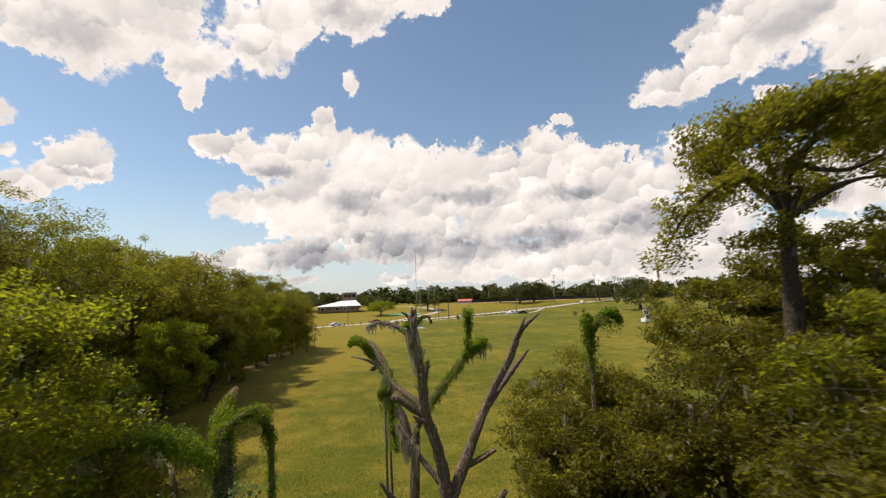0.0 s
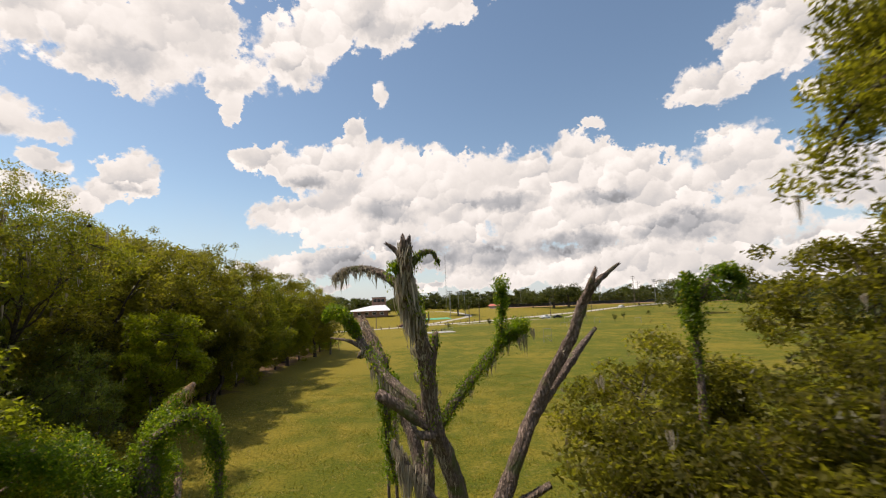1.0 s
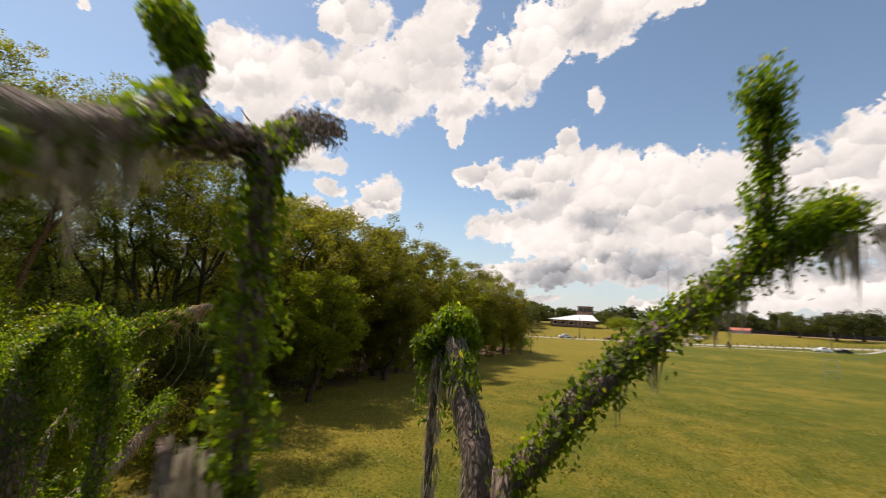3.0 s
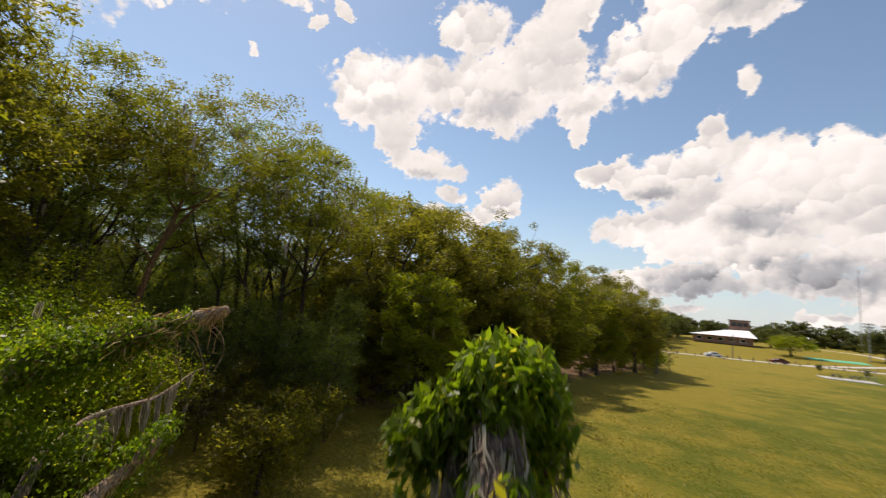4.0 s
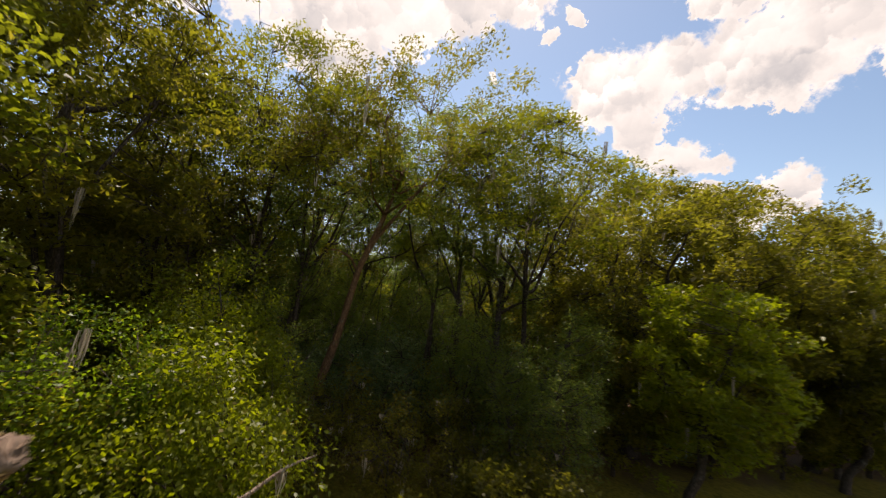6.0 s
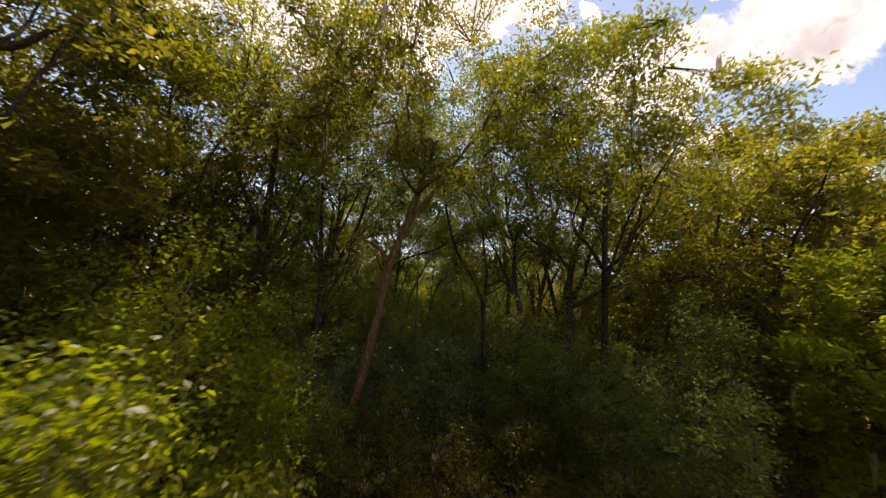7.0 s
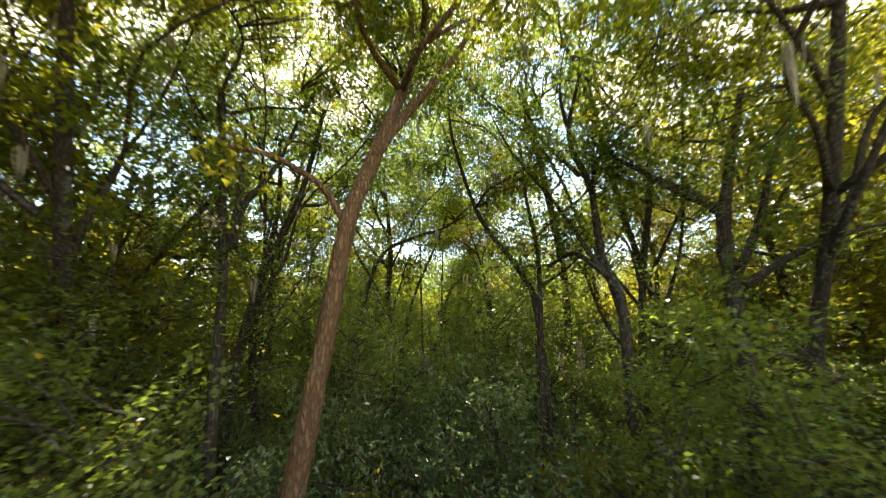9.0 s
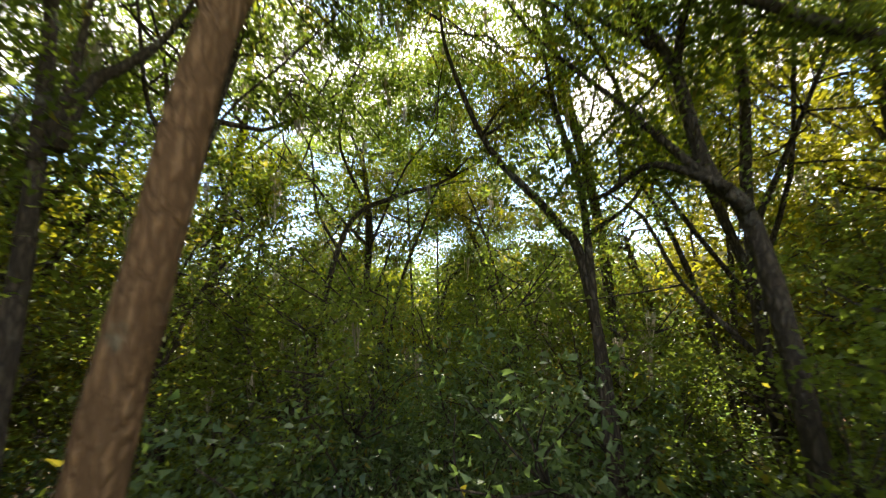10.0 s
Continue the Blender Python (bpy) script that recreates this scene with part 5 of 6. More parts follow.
def scatter(things, n, low, high, gap, seed, sizes, clear=0.0):
    """Copies of the things, strewn over a rectangle with a gap between them."""
    r = np.random.default_rng(seed)
    placed = []
    for k in range(n * 60):
        if len(placed) >= n:
            break
        x, y = r.uniform(low[0], high[0]), r.uniform(low[1], high[1])
        if placed and min((x - a) ** 2 + (y - b) ** 2 for a, b in placed) < gap ** 2:
            continue
        if clear and not clear_of_lane(np.array([(x, y, 6.5)]), clear)[0]:
            continue
        placed.append((x, y))
        s = r.uniform(*sizes)
        c = copy_thing(things[len(placed) % len(things)], pose(x, y, 0, 0, 0, r.uniform(0, 360)))
        c.scale = (s, s, s * r.uniform(0.85, 1.15))


G1 = "shrubs on the wood's floor"
SHRUB = make_tree("understory_shrub", "glossy green shrub on the wood's floor", 850, (-36.6, 24.8, 0), 3.9, 1.7, 0.2, 0.05, BARK, SHADE_LEAF, 46, 200, 0.105, 0.66, (0, 0), 4, 0, pointed=True, low_cut=-0.95, group=G1, category="shrub")
SHRUB_B = make_tree("understory_shrub", "pale green leafy shrub on the wood's floor", 851, (-33.6, 25.4, 0), 4.2, 1.5, 0.2, 0.05, BARK, SHADE_LEAF, 42, 200, 0.11, 0.66, (0, 0), 4, 0, pointed=True, low_cut=-0.95, group=G1, category="shrub")
SHRUB_D = make_tree("understory_shrub", "olive green leafy shrub under the wood's edge", 853, (-27.6, 29.4, 0), 4.4, 1.7, 0.2, 0.05, BARK, OAK_LEAF, 46, 150, 0.13, 0.66, (0, 0), 4, 2, pointed=True, low_cut=-0.95, group=G1, category="shrub")
SHRUB_C = make_tree("understory_shrub", "glossy green shrub deep in the wood", 852, (-47.0, 22.0, 0), 3.6, 1.9, 0.2, 0.05, BARK, SHADE_LEAF, 40, 90, 0.2, 0.75, (0, 0), 3, 0, 6, False, pointed=True, low_cut=-0.95, group=G1, category="shrub")
scatter([SHRUB, SHRUB_B], 34, (-43.0, 16), (-30.5, 33), 2.0, 31, (1.0, 1.35))
scatter([SHRUB_D], 16, (-30.0, 17), (-23.5, 31), 2.1, 36, (0.75, 1.05))
scatter([SHRUB_C], 26, (-58, 8), (-42.5, 44), 3.2, 32, (0.8, 1.3))
scatter([SHRUB_C], 12, (-42, 34), (-30, 46), 3.2, 33, (0.8, 1.3))

# taller thicket on both sides of the way in
G4 = "thicket trees beside the way into the wood"
THICKET = make_tree("thicket_tree", "slim thicket tree with small dull green leaves", 856, (-28.9, 27.9, 0), 7.6, 1.7, 0.6, 0.07, BARK, WOOD_LEAF, 60, 240, 0.105, 0.6, (0.2, 0.1), 6, 0, 8, low_cut=-0.95, group=G4)
THICKET_B = make_tree("thicket_tree", "slim thicket tree with glossy small green leaves", 857, (-26.4, 19.6, 0), 6.8, 1.7, 0.5, 0.06, BARK, WOOD_LEAF, 60, 240, 0.105, 0.6, (-0.2, 0.2), 6, 0, 8, low_cut=-0.95, group=G4)
for k, x, y, a, s in ((1, -26.6, 30.2, 120, 0.9), (0, -24.4, 29.2, 40, 0.85), (0, -25.6, 32.2, 80, 1.05), (0, -29.0, 34.2, 15, 1.1), (1, -31.4, 33.6, 65, 1.05), (1, -23.0, 18.2, 10, 0.9), (1, -30.6, 29.0, 200, 1.0), (0, -32.6, 30.6, 260, 1.0), (1, -34.8, 29.8, 300, 1.0), (0, -29.0, 18.6, 20, 0.95), (1, -31.0, 17.2, 90, 1.1), (0, -24.4, 17.4, 160, 1.0), (1, -33.6, 21.2, 45, 0.8), (0, -37.6, 19.6, 230, 0.95), (1, -37.6, 29.6, 10, 0.95), (0, -22.8, 30.6, 75, 0.8), (0, -39.6, 26.9, 140, 0.85)):
    c = copy_thing((THICKET, THICKET_B)[k], pose(x, y, 0, 0, 0, a))
    c.scale = (s, s, s)

G2 = "saplings inside the wood"
SAPLING = make_tree("sapling", "slim leafy sapling filling the shady wood", 860, (-40.0, 29.0, 0), 8.6, 2.3, 2.0, 0.06, BARK, WOOD_LEAF, 42, 130, 0.12, 0.85, (0.3, 0.2), 6, 2, 8, pointed=True, low_cut=-0.8, group=G2)
SAPLING_B = make_tree("sapling", "slim leafy sapling filling the shady wood", 861, (-36.0, 34.0, 0), 9.6, 2.6, 2.4, 0.06, BARK, WOOD_LEAF, 42, 130, 0.12, 0.9, (-0.3, 0.4), 6, 2, 8, pointed=True, low_cut=-0.8, group=G2)
SAPLING_C = make_tree("sapling", "slim sunlit sapling deep in the wood", 862, (-46.0, 19.0, 0), 9.0, 2.8, 2.0, 0.07, BARK, WOOD_LEAF, 42, 85, 0.19, 1.0, (0.2, 0.2), 5, 0, 6, pointed=True, low_cut=-0.8, group=G2)
for k, x, y, a, s in ((0, -38.6, 22.6, 10, 1.0), (1, -40.5, 27.4, 200, 1.0), (0, -37.0, 27.8, 300, 1.05), (1, -41.4, 20.6, 130, 1.0), (1, -35.4, 21.4, 250, 0.85), (1, -39.5, 17.5, 80, 0.9), (0, -42.5, 25.0, 120, 0.7), (1, -30.0, 36.5, 20, 1.0), (0, -36.5, 16.0, 260, 0.9), (1, -33.0, 38.5, 100, 1.0), (1, -27.0, 13.6, 70, 1.0), (1, -32.6, 16.0, 15, 1.2), (0, -30.6, 15.2, 110, 1.2), (1, -36.6, 19.2, 190, 1.1), (0, -39.0, 20.6, 330, 1.1), (0, -43.0, 17.0, 45, 1.2), (1, -44.6, 22.4, 160, 1.15), (0, -44.0, 30.5, 75, 1.2), (1, -47.5, 26.5, 300, 1.15)):
    c = copy_thing((SAPLING, SAPLING_B)[k], pose(x, y, 0, 0, 0, a))
    c.scale = (s, s, s)
scatter([SAPLING_C], 16, (-58, 8), (-44, 44), 3.6, 35, (0.8, 1.1))

# a low leafy hem along the wood's edge
G3 = "low growth along the wood's edge"
HEM = make_tree("hem_tree", "low dark leafy tree along the wood's edge and deeper inside", 870, (-32.0, 64.0, 0), 8.0, 3.0, 0.3, 0.14, BARK, OAK_LEAF, 130, 170, 0.27, 0.75, (0, 0), 5, 1, 8, pointed=True, low_cut=-0.95, group=G3)
HEM_B = make_tree("hem_tree", "low yellow-green leafy tree along the wood's edge and deeper inside", 871, (-30.0, 52.0, 0), 9.0, 3.2, 0.3, 0.14, BARK, SUN_LEAF, 130, 170, 0.27, 0.75, (0, 0), 5, 0, 8, pointed=True, low_cut=-0.95, group=G3)
# the last ten are filler deep inside, added to darken the hollow
for k, x, y, a, s in ((0, -29.4, 47.5, 30, 0.8), (1, -30.4, 55.0, 100, 0.85), (0, -31.4, 60.0, 200, 0.9), (0, -32.4, 67.0, 300, 0.95), (1, -33.0, 74.0, 20, 0.9), (0, -33.6, 85.0, 140, 0.9), (0, -28.6, 36.5, 80, 0.75), (0, -27.0, 8.0, 60, 0.95), (1, -24.5, 12.5, 160, 0.8), (0, -31.0, 12.5, 250, 0.9), (0, -29.0, 42.5, 10, 0.7), (0, -34.5, 98.0, 60, 0.9), (0, -39.5, 36.0, 140, 1.15), (0, -43.5, 33.0, 260, 1.1), (0, -46.5, 38.5, 310, 1.2), (0, -49.5, 34.0, 70, 1.2), (1, -54.0, 28.6, 180, 1.3), (1, -53.0, 21.5, 15, 1.3), (0, -50.5, 14.5, 95, 1.2), (0, -45.5, 11.5, 205, 1.15), (0, -40.5, 12.4, 330, 1.5), (0, -36.8, 12.0, 120, 1.35)):
    c = copy_thing((HEM, HEM_B)[k], pose(x, y, 0, 0, 0, a))
    c.scale = (s, s, s)

# ---- far trees ----
FAR = [
    make_tree("distant_tree", "rounded dark green tree in the distance", 900, (99, 215, 0), 16.5, 12.5, 1.5, 0.6, BARK, FAR_LEAF, 150, 11, 0.95, 2.2, (0, 0), 5, 0, 6, False, pointed=True, low_cut=-0.6, group="distant trees"),
    make_tree("distant_tree", "rounded dark green tree in the distance", 901, (52, 292, 3), 14.0, 9.0, 1.5, 0.6, BARK, FAR_LEAF, 120, 11, 0.95, 2.0, (0, 0), 5, 0, 6, False, pointed=True, low_cut=-0.6, group="distant trees"),
    make_tree("distant_tree", "rounded yellow-green tree beyond the road", 902, (-34, 224, 0.6), 8.2, 6.8, 1.8, 0.4, BARK, LIME_LEAF, 110, 26, 0.6, 1.5, (0, 0), 5, 0, pointed=True, low_cut=-0.5, group="distant trees"),
    make_tree("treeline_tree", "dark green tree of the far treeline", 903, (-330, 420, 3.6), 14, 8.0, -2.0, 0.5, BARK, FAR_LEAF, 46, 5, 2.2, 2.5, (0, 0), 2, 0, 5, False, pointed=True, low_cut=-0.9, group="trees of the far treeline"),
    make_tree("treeline_tree", "dark green tree of the far treeline", 904, (-320, 410, 3.6), 13, 7.5, -2.0, 0.5, BARK, FAR_LEAF, 46, 5, 2.2, 2.5, (0, 0), 2, 0, 5, False, pointed=True, low_cut=-0.9, group="trees of the far treeline"),
    make_tree("background_tree", "sunlit leafy tree closing off the wood's far side and the start", 905, (-60, 26, 0), 13, 5.5, 0.8, 0.3, BARK, WOOD_LEAF, 90, 18, 0.5, 1.7, (0, 0), 4, 0, 6, False, pointed=True, low_cut=-0.92, group="trees on the wood's far side"),
]
r = np.random.default_rng(44)
spots = [(0, -46, 256, 0.55), (1, -10, 248, 0.8), (1, 64, 303, 1.05), (0, 40, 305, 0.7), (0, 110, 300, 0.65), (0, 128, 205, 0.8), (1, 138, 190, 1.0), (1, 20, 356, 0.9), (1, 84, 372, 1.0), (0, -20, 372, 0.75), (1, 60, 60, 0.8), (0, 75, 85, 0.7), (1, 92, 110, 0.95), (0, 110, 140, 0.75), (0, 45, 40, 0.65)]
for i in range(104):
    x = -320 + 7.6 * i + r.uniform(-4, 4)
    spots.append((3 + int(r.integers(2)), x, 385 + r.uniform(-22, 45) - 0.10 * x, r.uniform(0.75, 1.15)))
for i in range(44):
    x = -150 + 8.5 * i + r.uniform(-4, 4)
    spots.append((3 + int(r.integers(2)), x, 362 + r.uniform(-8, 8) - 0.10 * x, r.uniform(0.5, 0.85)))
for i in range(16):
    spots.append((int(r.integers(2)), -62 - 2.2 * i + r.uniform(-6, 6), 120 + 11 * i, r.uniform(0.6, 0.95)))
for i in range(12):
    spots.append((3, -150 + 26 * i, -70 + r.uniform(-15, 15), 1.1))
# unseen trees beside and behind the start, added to close off the light
for i in range(4):
    spots.append((5, (-24, 24, 32, -18)[i], (-2, -8, 4, -14)[i], 1.2))
for i in range(26):
    spots.append((5, -63 - (i % 2) * 9 + r.uniform(-3, 3), -18 + 4.2 * i + r.uniform(-1.5, 1.5), r.uniform(0.8, 1.15)))
for k, x, y, s in spots:
    c = copy_thing(FAR[k], pose(x, y, float(height_at(x, y)), 0, 0, r.uniform(0, 360)))
    c.scale = (s, s, s)

# ---- the park beyond the meadow ----


def empty(name, label, category, at, turn=0.0, group=""):
    ob = tagged(new(name), label, category, group)
    ob.matrix_world = pose(at[0], at[1], float(height_at(at[0], at[1])) + (at[2] if len(at) > 2 else 0), 0, 0, turn)
    return ob


def make_building():
    b = empty("park_building", "low brick park building with a white sloping roof", "building", (-63, 250), 14)
    part("wall", box(bmesh.new(), (23, 13, 3.6), (0, 0, 1.8)), BRICK, b)
    bm = bmesh.new()
    v = [bm.verts.new(p) for p in ((-13, -8, 3.4), (13, -8, 3.4), (13, 8, 3.4), (-13, 8, 3.4), (2, -2.5, 6.4), (10, -2.5, 6.6), (10, 2.5, 6.6), (2, 2.5, 6.4))]
    for f in ((0, 1, 5, 4), (1, 2, 6, 5), (2, 3, 7, 6), (3, 0, 4, 7), (4, 5, 6, 7), (3, 2, 1, 0)):
        bm.faces.new([v[i] for i in f])
    part("roof", bm, WHITE, b, "white metal roof")
    t = part("tower", box(bmesh.new(), (8, 5, 7.4), (6.5, 3.2, 7.2)), BRICK, b)
    for i in range(3):
        part("tower_window", box(bmesh.new(), (1.9, 0.12, 1.7), (4.2 + 2.3 * i, 0.66, 9.2)), GLASS, t)
    part("tower_cornice", box(bmesh.new(), (8.6, 5.6, 0.35), (6.5, 3.2, 11.05), 0.04), POST, t)
    for i in range(5):
        w = part("window", box(bmesh.new(), (1.8, 0.12, 1.3), (-9 + 4.2 * i, -6.53, 1.9)), GLASS, b)
        part("window_frame", box(bmesh.new(), (2.1, 0.08, 1.6), (-9 + 4.2 * i, -6.50, 1.9)), WHITE_PAINT, w)
    h = empty("dugout", "low ball-field shed with a red pitched roof", "shed", (16, 330), 0)
    h.scale = (0.72, 0.72, 0.72)
    part("wall", box(bmesh.new(), (16, 6, 2.6), (0, 0, 1.3)), CONCRETE, h)
    bm = bmesh.new()
    v = [bm.verts.new(p) for p in ((-9, -4, 2.5), (9, -4, 2.5), (9, 4, 2.5), (-9, 4, 2.5), (-7, 0, 4.6), (7, 0, 4.6))]
    for f in ((0, 1, 5, 4), (1, 2, 5), (2, 3, 4, 5), (3, 0, 4), (3, 2, 1, 0)):
        bm.faces.new([v[i] for i in f])
    part("roof", bm, RED_ROOF, h, "red roof")


make_building()


def make_car(name, label, at, turn, paint, pickup=False):
    c = empty(name, label, "car", at, turn)
    bm = bmesh.new()
    prof = [(-2.25, 0.35), (-2.3, 0.75), (-2.05, 0.98), (-1.2, 1.02), (-0.75, 1.45), (0.75, 1.5), (1.35, 1.02), (2.1, 0.92), (2.28, 0.6), (2.25, 0.35)]
    if pickup:
        prof = [(-2.6, 0.45), (-2.65, 1.05), (-0.7, 1.08), (-0.6, 1.75), (0.7, 1.78), (1.3, 1.15), (2.4, 1.05), (2.55, 0.7), (2.5, 0.45)]
    rows = []
    for y, k in ((-0.88, 0.93), (-0.80, 1.0), (0.80, 1.0), (0.88, 0.93)):
        rows.append([bm.verts.new((x, y, 0.35 + (z - 0.35) * k)) for x, z in prof])
    for a, b in zip(rows[:-1], rows[1:]):
        for i in range(len(prof)):
            j = (i + 1) % len(prof)
            bm.faces.new((a[i], a[j], b[j], b[i]))
    bm.faces.new(rows[0][::-1]), bm.faces.new(rows[-1])
    part("body", bm, paint, c)
    top = 1.75 if pickup else 1.45
    for y in (-0.87, 0.87):
        part("side_window", box(bmesh.new(), (1.15 if pickup else 1.5, 0.06, 0.36), (0.05, y, top - 0.27), 0.02), GLASS, c)
    part("windscreen", box(bmesh.new(), (0.08, 1.35, 0.4), (1.06, 0, top - 0.24), 0.02), GLASS, c)
    for x in (-1.4, 1.45):
        for y in (-0.82, 0.82):
            w = part("wheel", rod(bmesh.new(), (x, y - 0.11, 0.34), (x, y + 0.11, 0.34), 0.34, seg=16), RUBBER, c)
            part("rim", rod(bmesh.new(), (x, y - 0.12, 0.34), (x, y + 0.12, 0.34), 0.2, seg=12), STEEL, w)
    for y in (-0.6, 0.6):
        part("headlight", box(bmesh.new(), (0.06, 0.34, 0.14), (2.27 if not pickup else 2.53, y, 0.72), 0.02), WHITE_PAINT, c)


make_car("car", "silver sedan on the park road", (-44.5, 171.5, 0.05), 36, SILVER)
make_car("car", "dark maroon sedan on the park road", (-30, 182.0, 0.05), 36, MAROON)
make_car("pickup_truck", "white pickup parked by the footpath", (33.5, 214.5), 20, WHITE_PAINT, True)
make_car("car", "black sedan parked by the footpath", (39.5, 216.5), 12, DARK)
make_car("car", "silver sedan on the far road", (93, 285, 0.05), 42, SILVER)


def make_light_trailer():
    t = empty("solar_light_trailer", "white solar light-tower trailer on the grass", "trailer", (64, 136), 25)
    part("body", box(bmesh.new(), (2.2, 1.7, 1.3), (0, 0, 0.95), 0.08), WHITE_PAINT, t)
    bm = box(bmesh.new(), (2.1, 0.1, 3.4), (0, 0, 0))
    bmesh.ops.rotate(bm, cent=(0, 0, 0), matrix=Matrix.Rotation(radians(-24), 3, "X"), verts=bm.verts)
    bmesh.ops.translate(bm, vec=(0, -0.7, 2.6), verts=bm.verts)
    p = part("panel_frame", bm, WHITE_PAINT, t)
    for z in (-0.85, 0.75):
        bm = box(bmesh.new(), (1.8, 0.06, 1.35), (0, -0.06, z))
        bmesh.ops.rotate(bm, cent=(0, 0, 0), matrix=Matrix.Rotation(radians(-24), 3, "X"), verts=bm.verts)
        bmesh.ops.translate(bm, vec=(0, -0.7, 2.6), verts=bm.verts)
        part("solar_panel", bm, SOLAR, p)
    part("mast", rod(bmesh.new(), (0.3, 0.4, 1.4), (0.3, 0.4, 7.6), 0.07, 0.05), STEEL, t)
    part("lamp_head", box(bmesh.new(), (1.2, 0.3, 0.5), (0.3, 0.4, 7.7), 0.05), WHITE_PAINT, t)
    for x in (-0.95, 0.95):
        part("wheel", rod(bmesh.new(), (x - 0.1, 0.2, 0.33), (x + 0.1, 0.2, 0.33), 0.33, seg=14), RUBBER, t)


make_light_trailer()


def make_pole(name, label, at, h, bars, mat, lean=0.0, lamps=0, group=""):
    p = empty(name, label, "pole", at, random.uniform(-20, 20), group)
    part("shaft", rod(bmesh.new(), (0, 0, -0.3), (lean, 0, h), 0.2, 0.12), mat, p)
    for i in range(bars):
        part("crossbar", box(bmesh.new(), (3.0, 0.14, 0.14), (lean, 0, h - 0.5 - 1.1 * i)), mat, p)
    for i in range(lamps):
        part("floodlight", box(bmesh.new(), (0.5, 0.4, 0.5), (-1.2 + 0.8 * (i % 4), -0.1, h - 0.1 - 1.1 * (i // 4)), 0.05), STEEL, p)


for x, y, h in ((-14, 240, 14), (-9.5, 243, 13.5), (-6, 246, 13.5), (55, 320, 14), (66, 330, 15), (36, 345, 14), (88, 340, 15), (97, 345, 14.5), (130, 322, 17)):
    make_pole("floodlight_pole", "tall floodlight pole of the ball field", (x, y), h, 2, STEEL, 0, 8, "floodlight poles")
for x, y, h in ((71, 272, 19.5), (101, 283, 20), (-40.5, 176, 7.5), (110, 300, 16), (-30.6, 93.5, 4.2), (38, 226, 9), (-3, 194, 8), (1.5, 196, 8.5)):
    make_pole("utility_pole", "brown wooden utility pole beside the road", (x, y), h, 2 if h > 12 else 0, POST, 0.1, 0, "utility poles")
make_pole("radio_mast", "thin far radio mast above the treeline", (-22, 329), 43, 0, STEEL)


def make_post():
    p = empty("bollard", "short brown wooden bollard along the road", "bollard", (-40, 165), 0, "bollards along the road")
    part("shaft", box(bmesh.new(), (0.22, 0.22, 0.95), (0, 0, 0.42)), POST, p)
    part("cap", box(bmesh.new(), (0.24, 0.24, 0.05), (0, 0, 0.90)), POST, p)
    return p


POST_ONE = make_post()
line = smooth_line([(*q, 0) for q in ROAD_LINE[1:8]], 30)
tan = np.gradient(line, axis=0)
tan /= np.linalg.norm(tan, axis=1, keepdims=True)
run, last = 0.0, line[0]
for q, d in zip(line[1:], tan[1:]):
    run += float(np.linalg.norm(q - last))
    last = q
    if run > 3.2:
        run = 0.0
        for side in (-4.6, 4.6):
            x, y = q[0] - d[1] * side, q[1] + d[0] * side
            copy_thing(POST_ONE, pose(x, y, float(height_at(x, y)), 0, 0, 35))


def make_gate(at, w, h, turn, round_top=False):
    g = empty("training_gate", "thin dark metal training frame standing on the meadow", "frame", at, turn, "training frames")
    for x in (-w / 2, w / 2):
        part("upright", rod(bmesh.new(), (x, 0, -0.1), (x, 0, h), 0.04), STEEL, g)
    part("top_bar", rod(bmesh.new(), (-w / 2, 0, h), (w / 2, 0, h), 0.04), STEEL, g)
    if round_top:
        part("brace", rod(bmesh.new(), (-w / 2, 0, h * 0.45), (w / 2, 0, 0.1), 0.04), STEEL, g)
        part("middle_bar", rod(bmesh.new(), (-w / 2, 0, h * 0.45), (w / 2, 0, h * 0.45), 0.04), STEEL, g)


for at, w, h, a, k in (((16, 104), 1.8, 3.0, 10, True), ((29, 150), 2.4, 1.6, 15, False), ((56, 158), 2.6, 1.8, 20, False), ((44, 165), 2.2, 2.0, 20, False), ((-9, 152), 1.6, 2.2, 10, True), ((36, 178), 2.0, 1.8, 5, False)):
    make_gate(at, w, h, a, k)


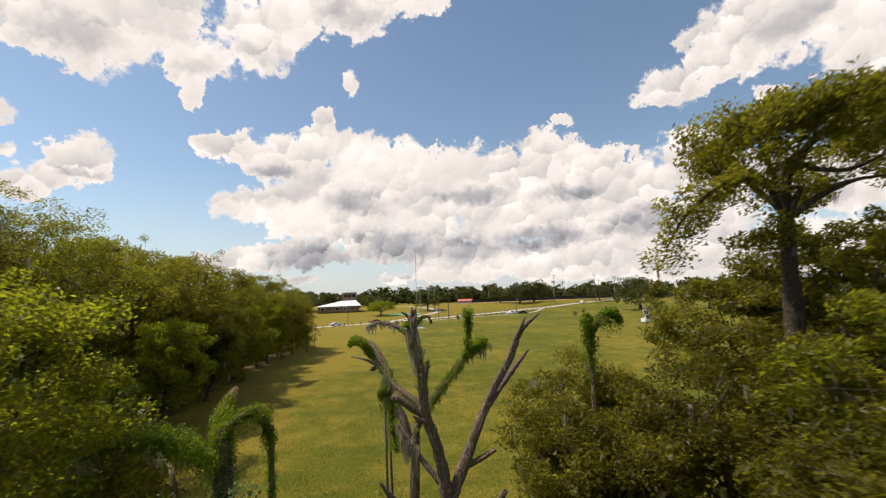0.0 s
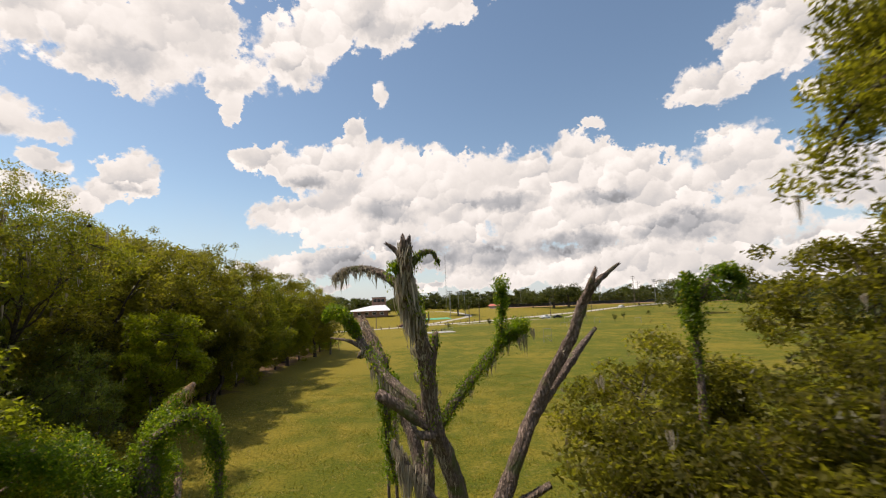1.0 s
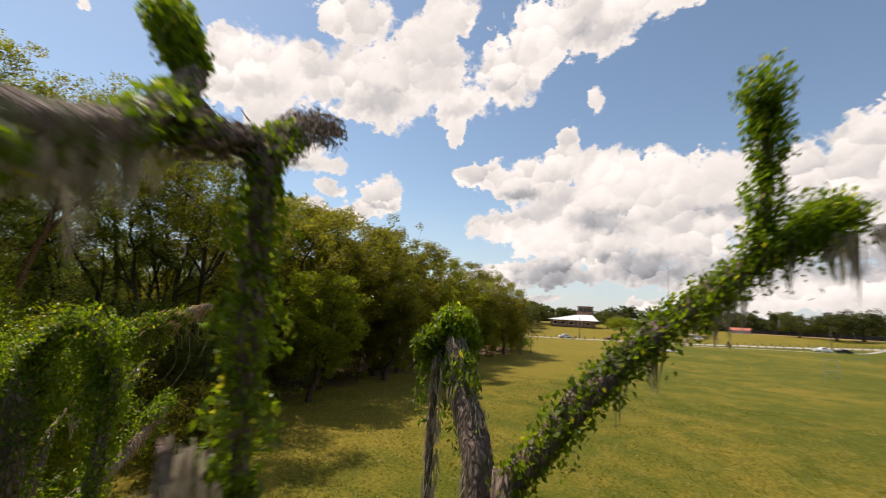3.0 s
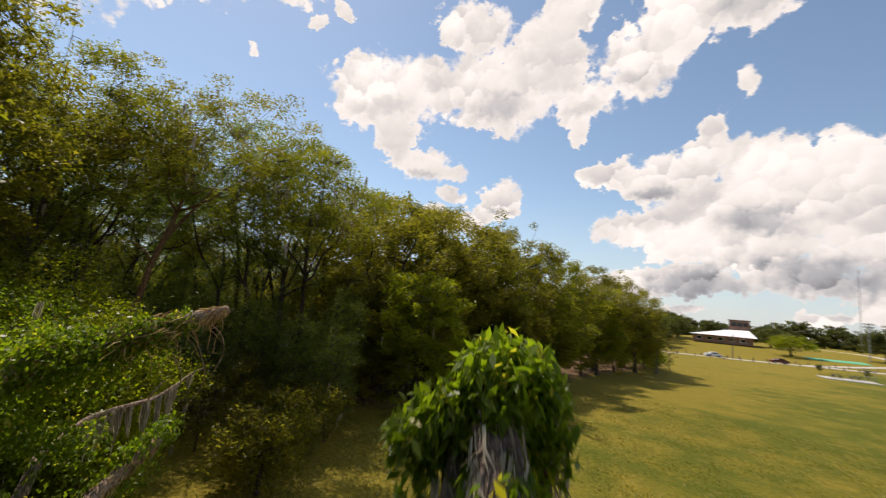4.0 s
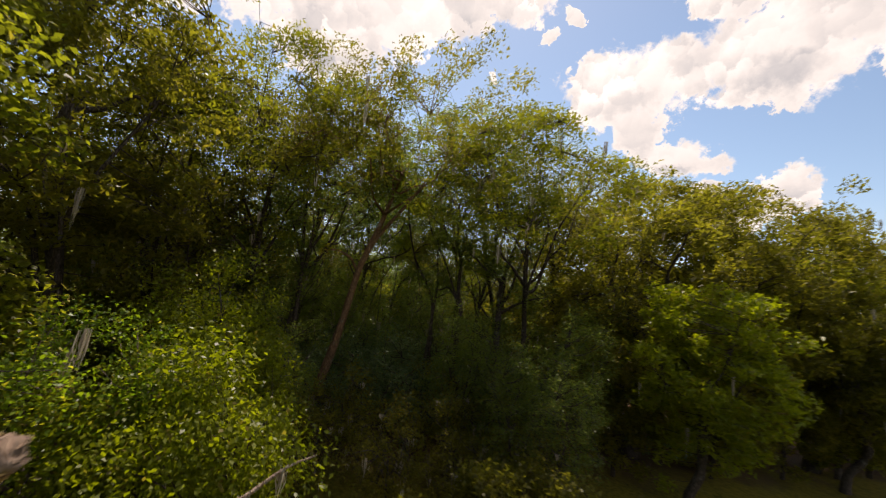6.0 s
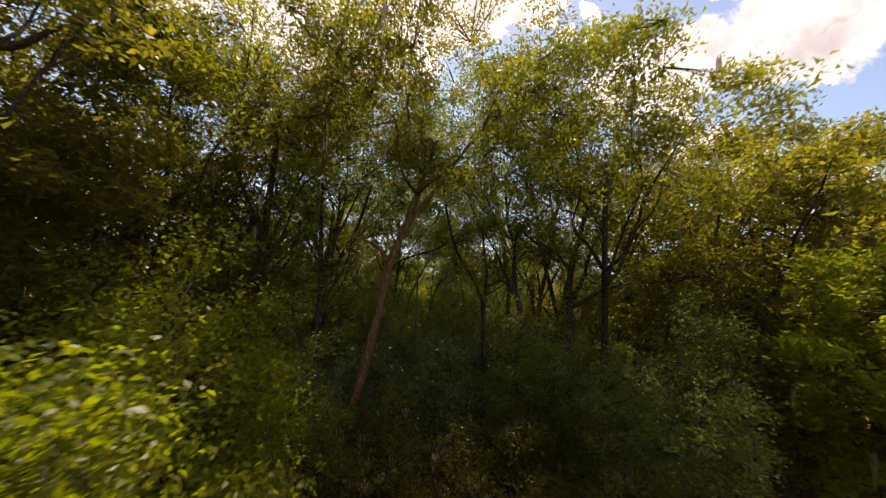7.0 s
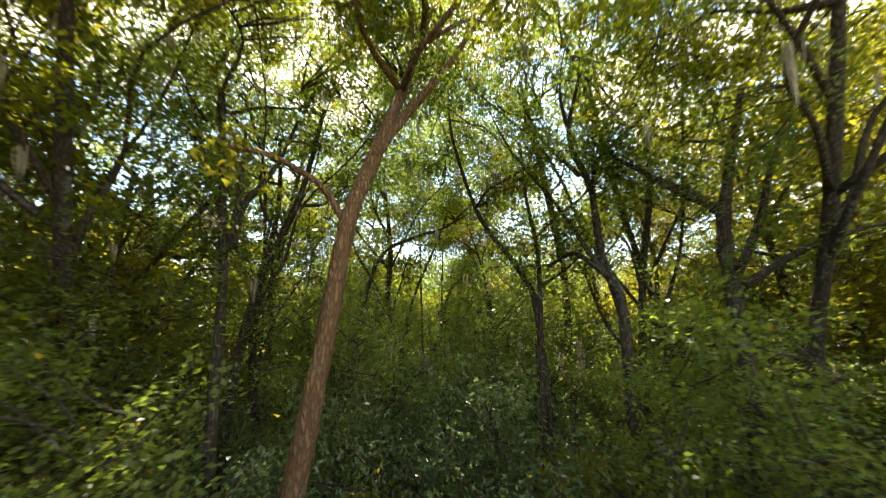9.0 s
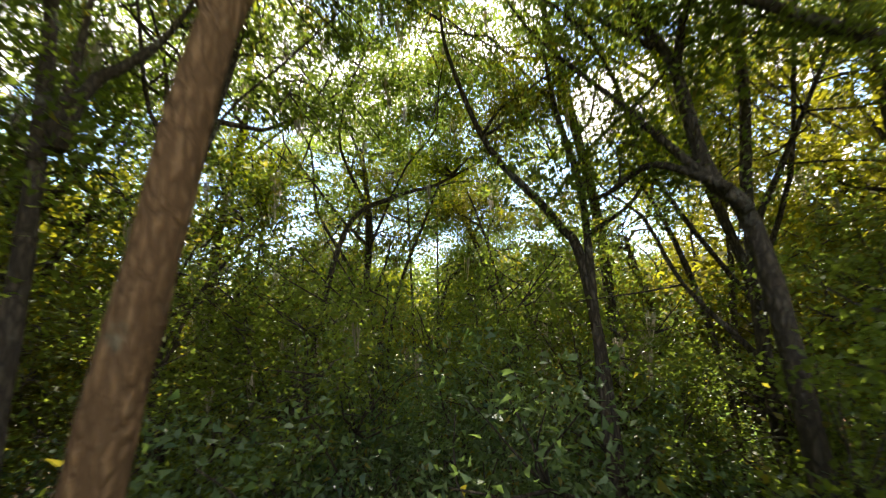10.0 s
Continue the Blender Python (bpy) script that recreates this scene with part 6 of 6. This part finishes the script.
def make_pad():
    s = new("concrete_pad", None)
    tagged(s, "square concrete pad on the meadow before the road", "concrete pad")
    s.matrix_world = pose(-12, 146, float(height_at(-12, 146)), 0, 0, 20)
    part("slab", box(bmesh.new(), (9, 7, 0.3), (0, 0, 0.0), 0.03), CONCRETE, s)
    for dx, dy in ((-1.5, 1.6), (1.6, 1.8)):
        t = tagged(new("picnic_table"), "dark picnic table on the concrete pad", "picnic table", "picnic tables")
        t.matrix_world = s.matrix_world @ pose(dx, dy, 0.15, 0, 0, 15)
        part("tabletop", box(bmesh.new(), (1.9, 0.75, 0.06), (0, 0, 0.75), 0.01), DARK, t)
        for y in (-0.7, 0.7):
            part("seat", box(bmesh.new(), (1.9, 0.28, 0.05), (0, y, 0.45), 0.01), DARK, t)
        for x in (-0.7, 0.7):
            part("leg", box(bmesh.new(), (0.08, 1.5, 0.08), (x, 0, 0.40)), DARK, t)
            part("leg_post", box(bmesh.new(), (0.08, 0.3, 0.74), (x, 0, 0.37)), DARK, t)


make_pad()


def make_fence():
    f = tagged(new("ball_field_fence"), "grey chain-link ball-field fence with dark screen", "fence")
    p = smooth_line([(20, 318, 0), (90, 330, 0), (170, 338, 0), (250, 340, 0)], 12)
    for a, b in zip(p[:-1], p[1:]):
        za = float(height_at(a[0], a[1]))
        part("post", rod(bmesh.new(), (a[0], a[1], za - 0.2), (a[0], a[1], za + 3.0), 0.06), STEEL, f)
        bm = box(bmesh.new(), (float(np.linalg.norm(b - a)), 0.05, 2.2), (0, 0, 0))
        bmesh.ops.transform(bm, matrix=Matrix.Translation(((a + b) / 2)[:2].tolist() + [za + 1.5]) @ Matrix.Rotation(math.atan2(b[1] - a[1], b[0] - a[0]), 4, "Z"), verts=bm.verts)
        part("panel", bm, DARK, f)


make_fence()


def make_young(at, h, seed):
    make_tree("young_tree", "small young tree planted on the meadow", seed, (at[0], at[1], float(height_at(*at))), h, h * 0.24, h * 0.25, 0.05, BARK, FAR_LEAF, 24, 60, 0.22, 0.5, (0, 0), 3, 0, low_cut=-0.9, group="young trees")


for i, (at, h) in enumerate((((52, 170), 3.0), ((-18, 158), 2.4), ((-10, 160), 2.2), ((72, 190), 3.4), ((60, 184), 3.0), ((5, 170), 2.6), ((-30.5, 99), 5.5), ((85, 176), 3.4))):
    make_young(at, h, 950 + i)
for i, (x, y, h, sp) in enumerate(((-36, 103, 3.6, 3.4), (-41, 110, 4.2, 4.0), (-46, 120, 4.0, 4.0))):
    make_tree("shrub", "bright green rank growth beyond the wood", 970 + i, (x, y, 0), h, sp, 0.2, 0.08, BARK, VINE_LEAF, 60, 60, 0.3, 1.1, (0, 0), 4, 0, low_cut=-0.95, group="rank growth beyond the wood", category="shrub")
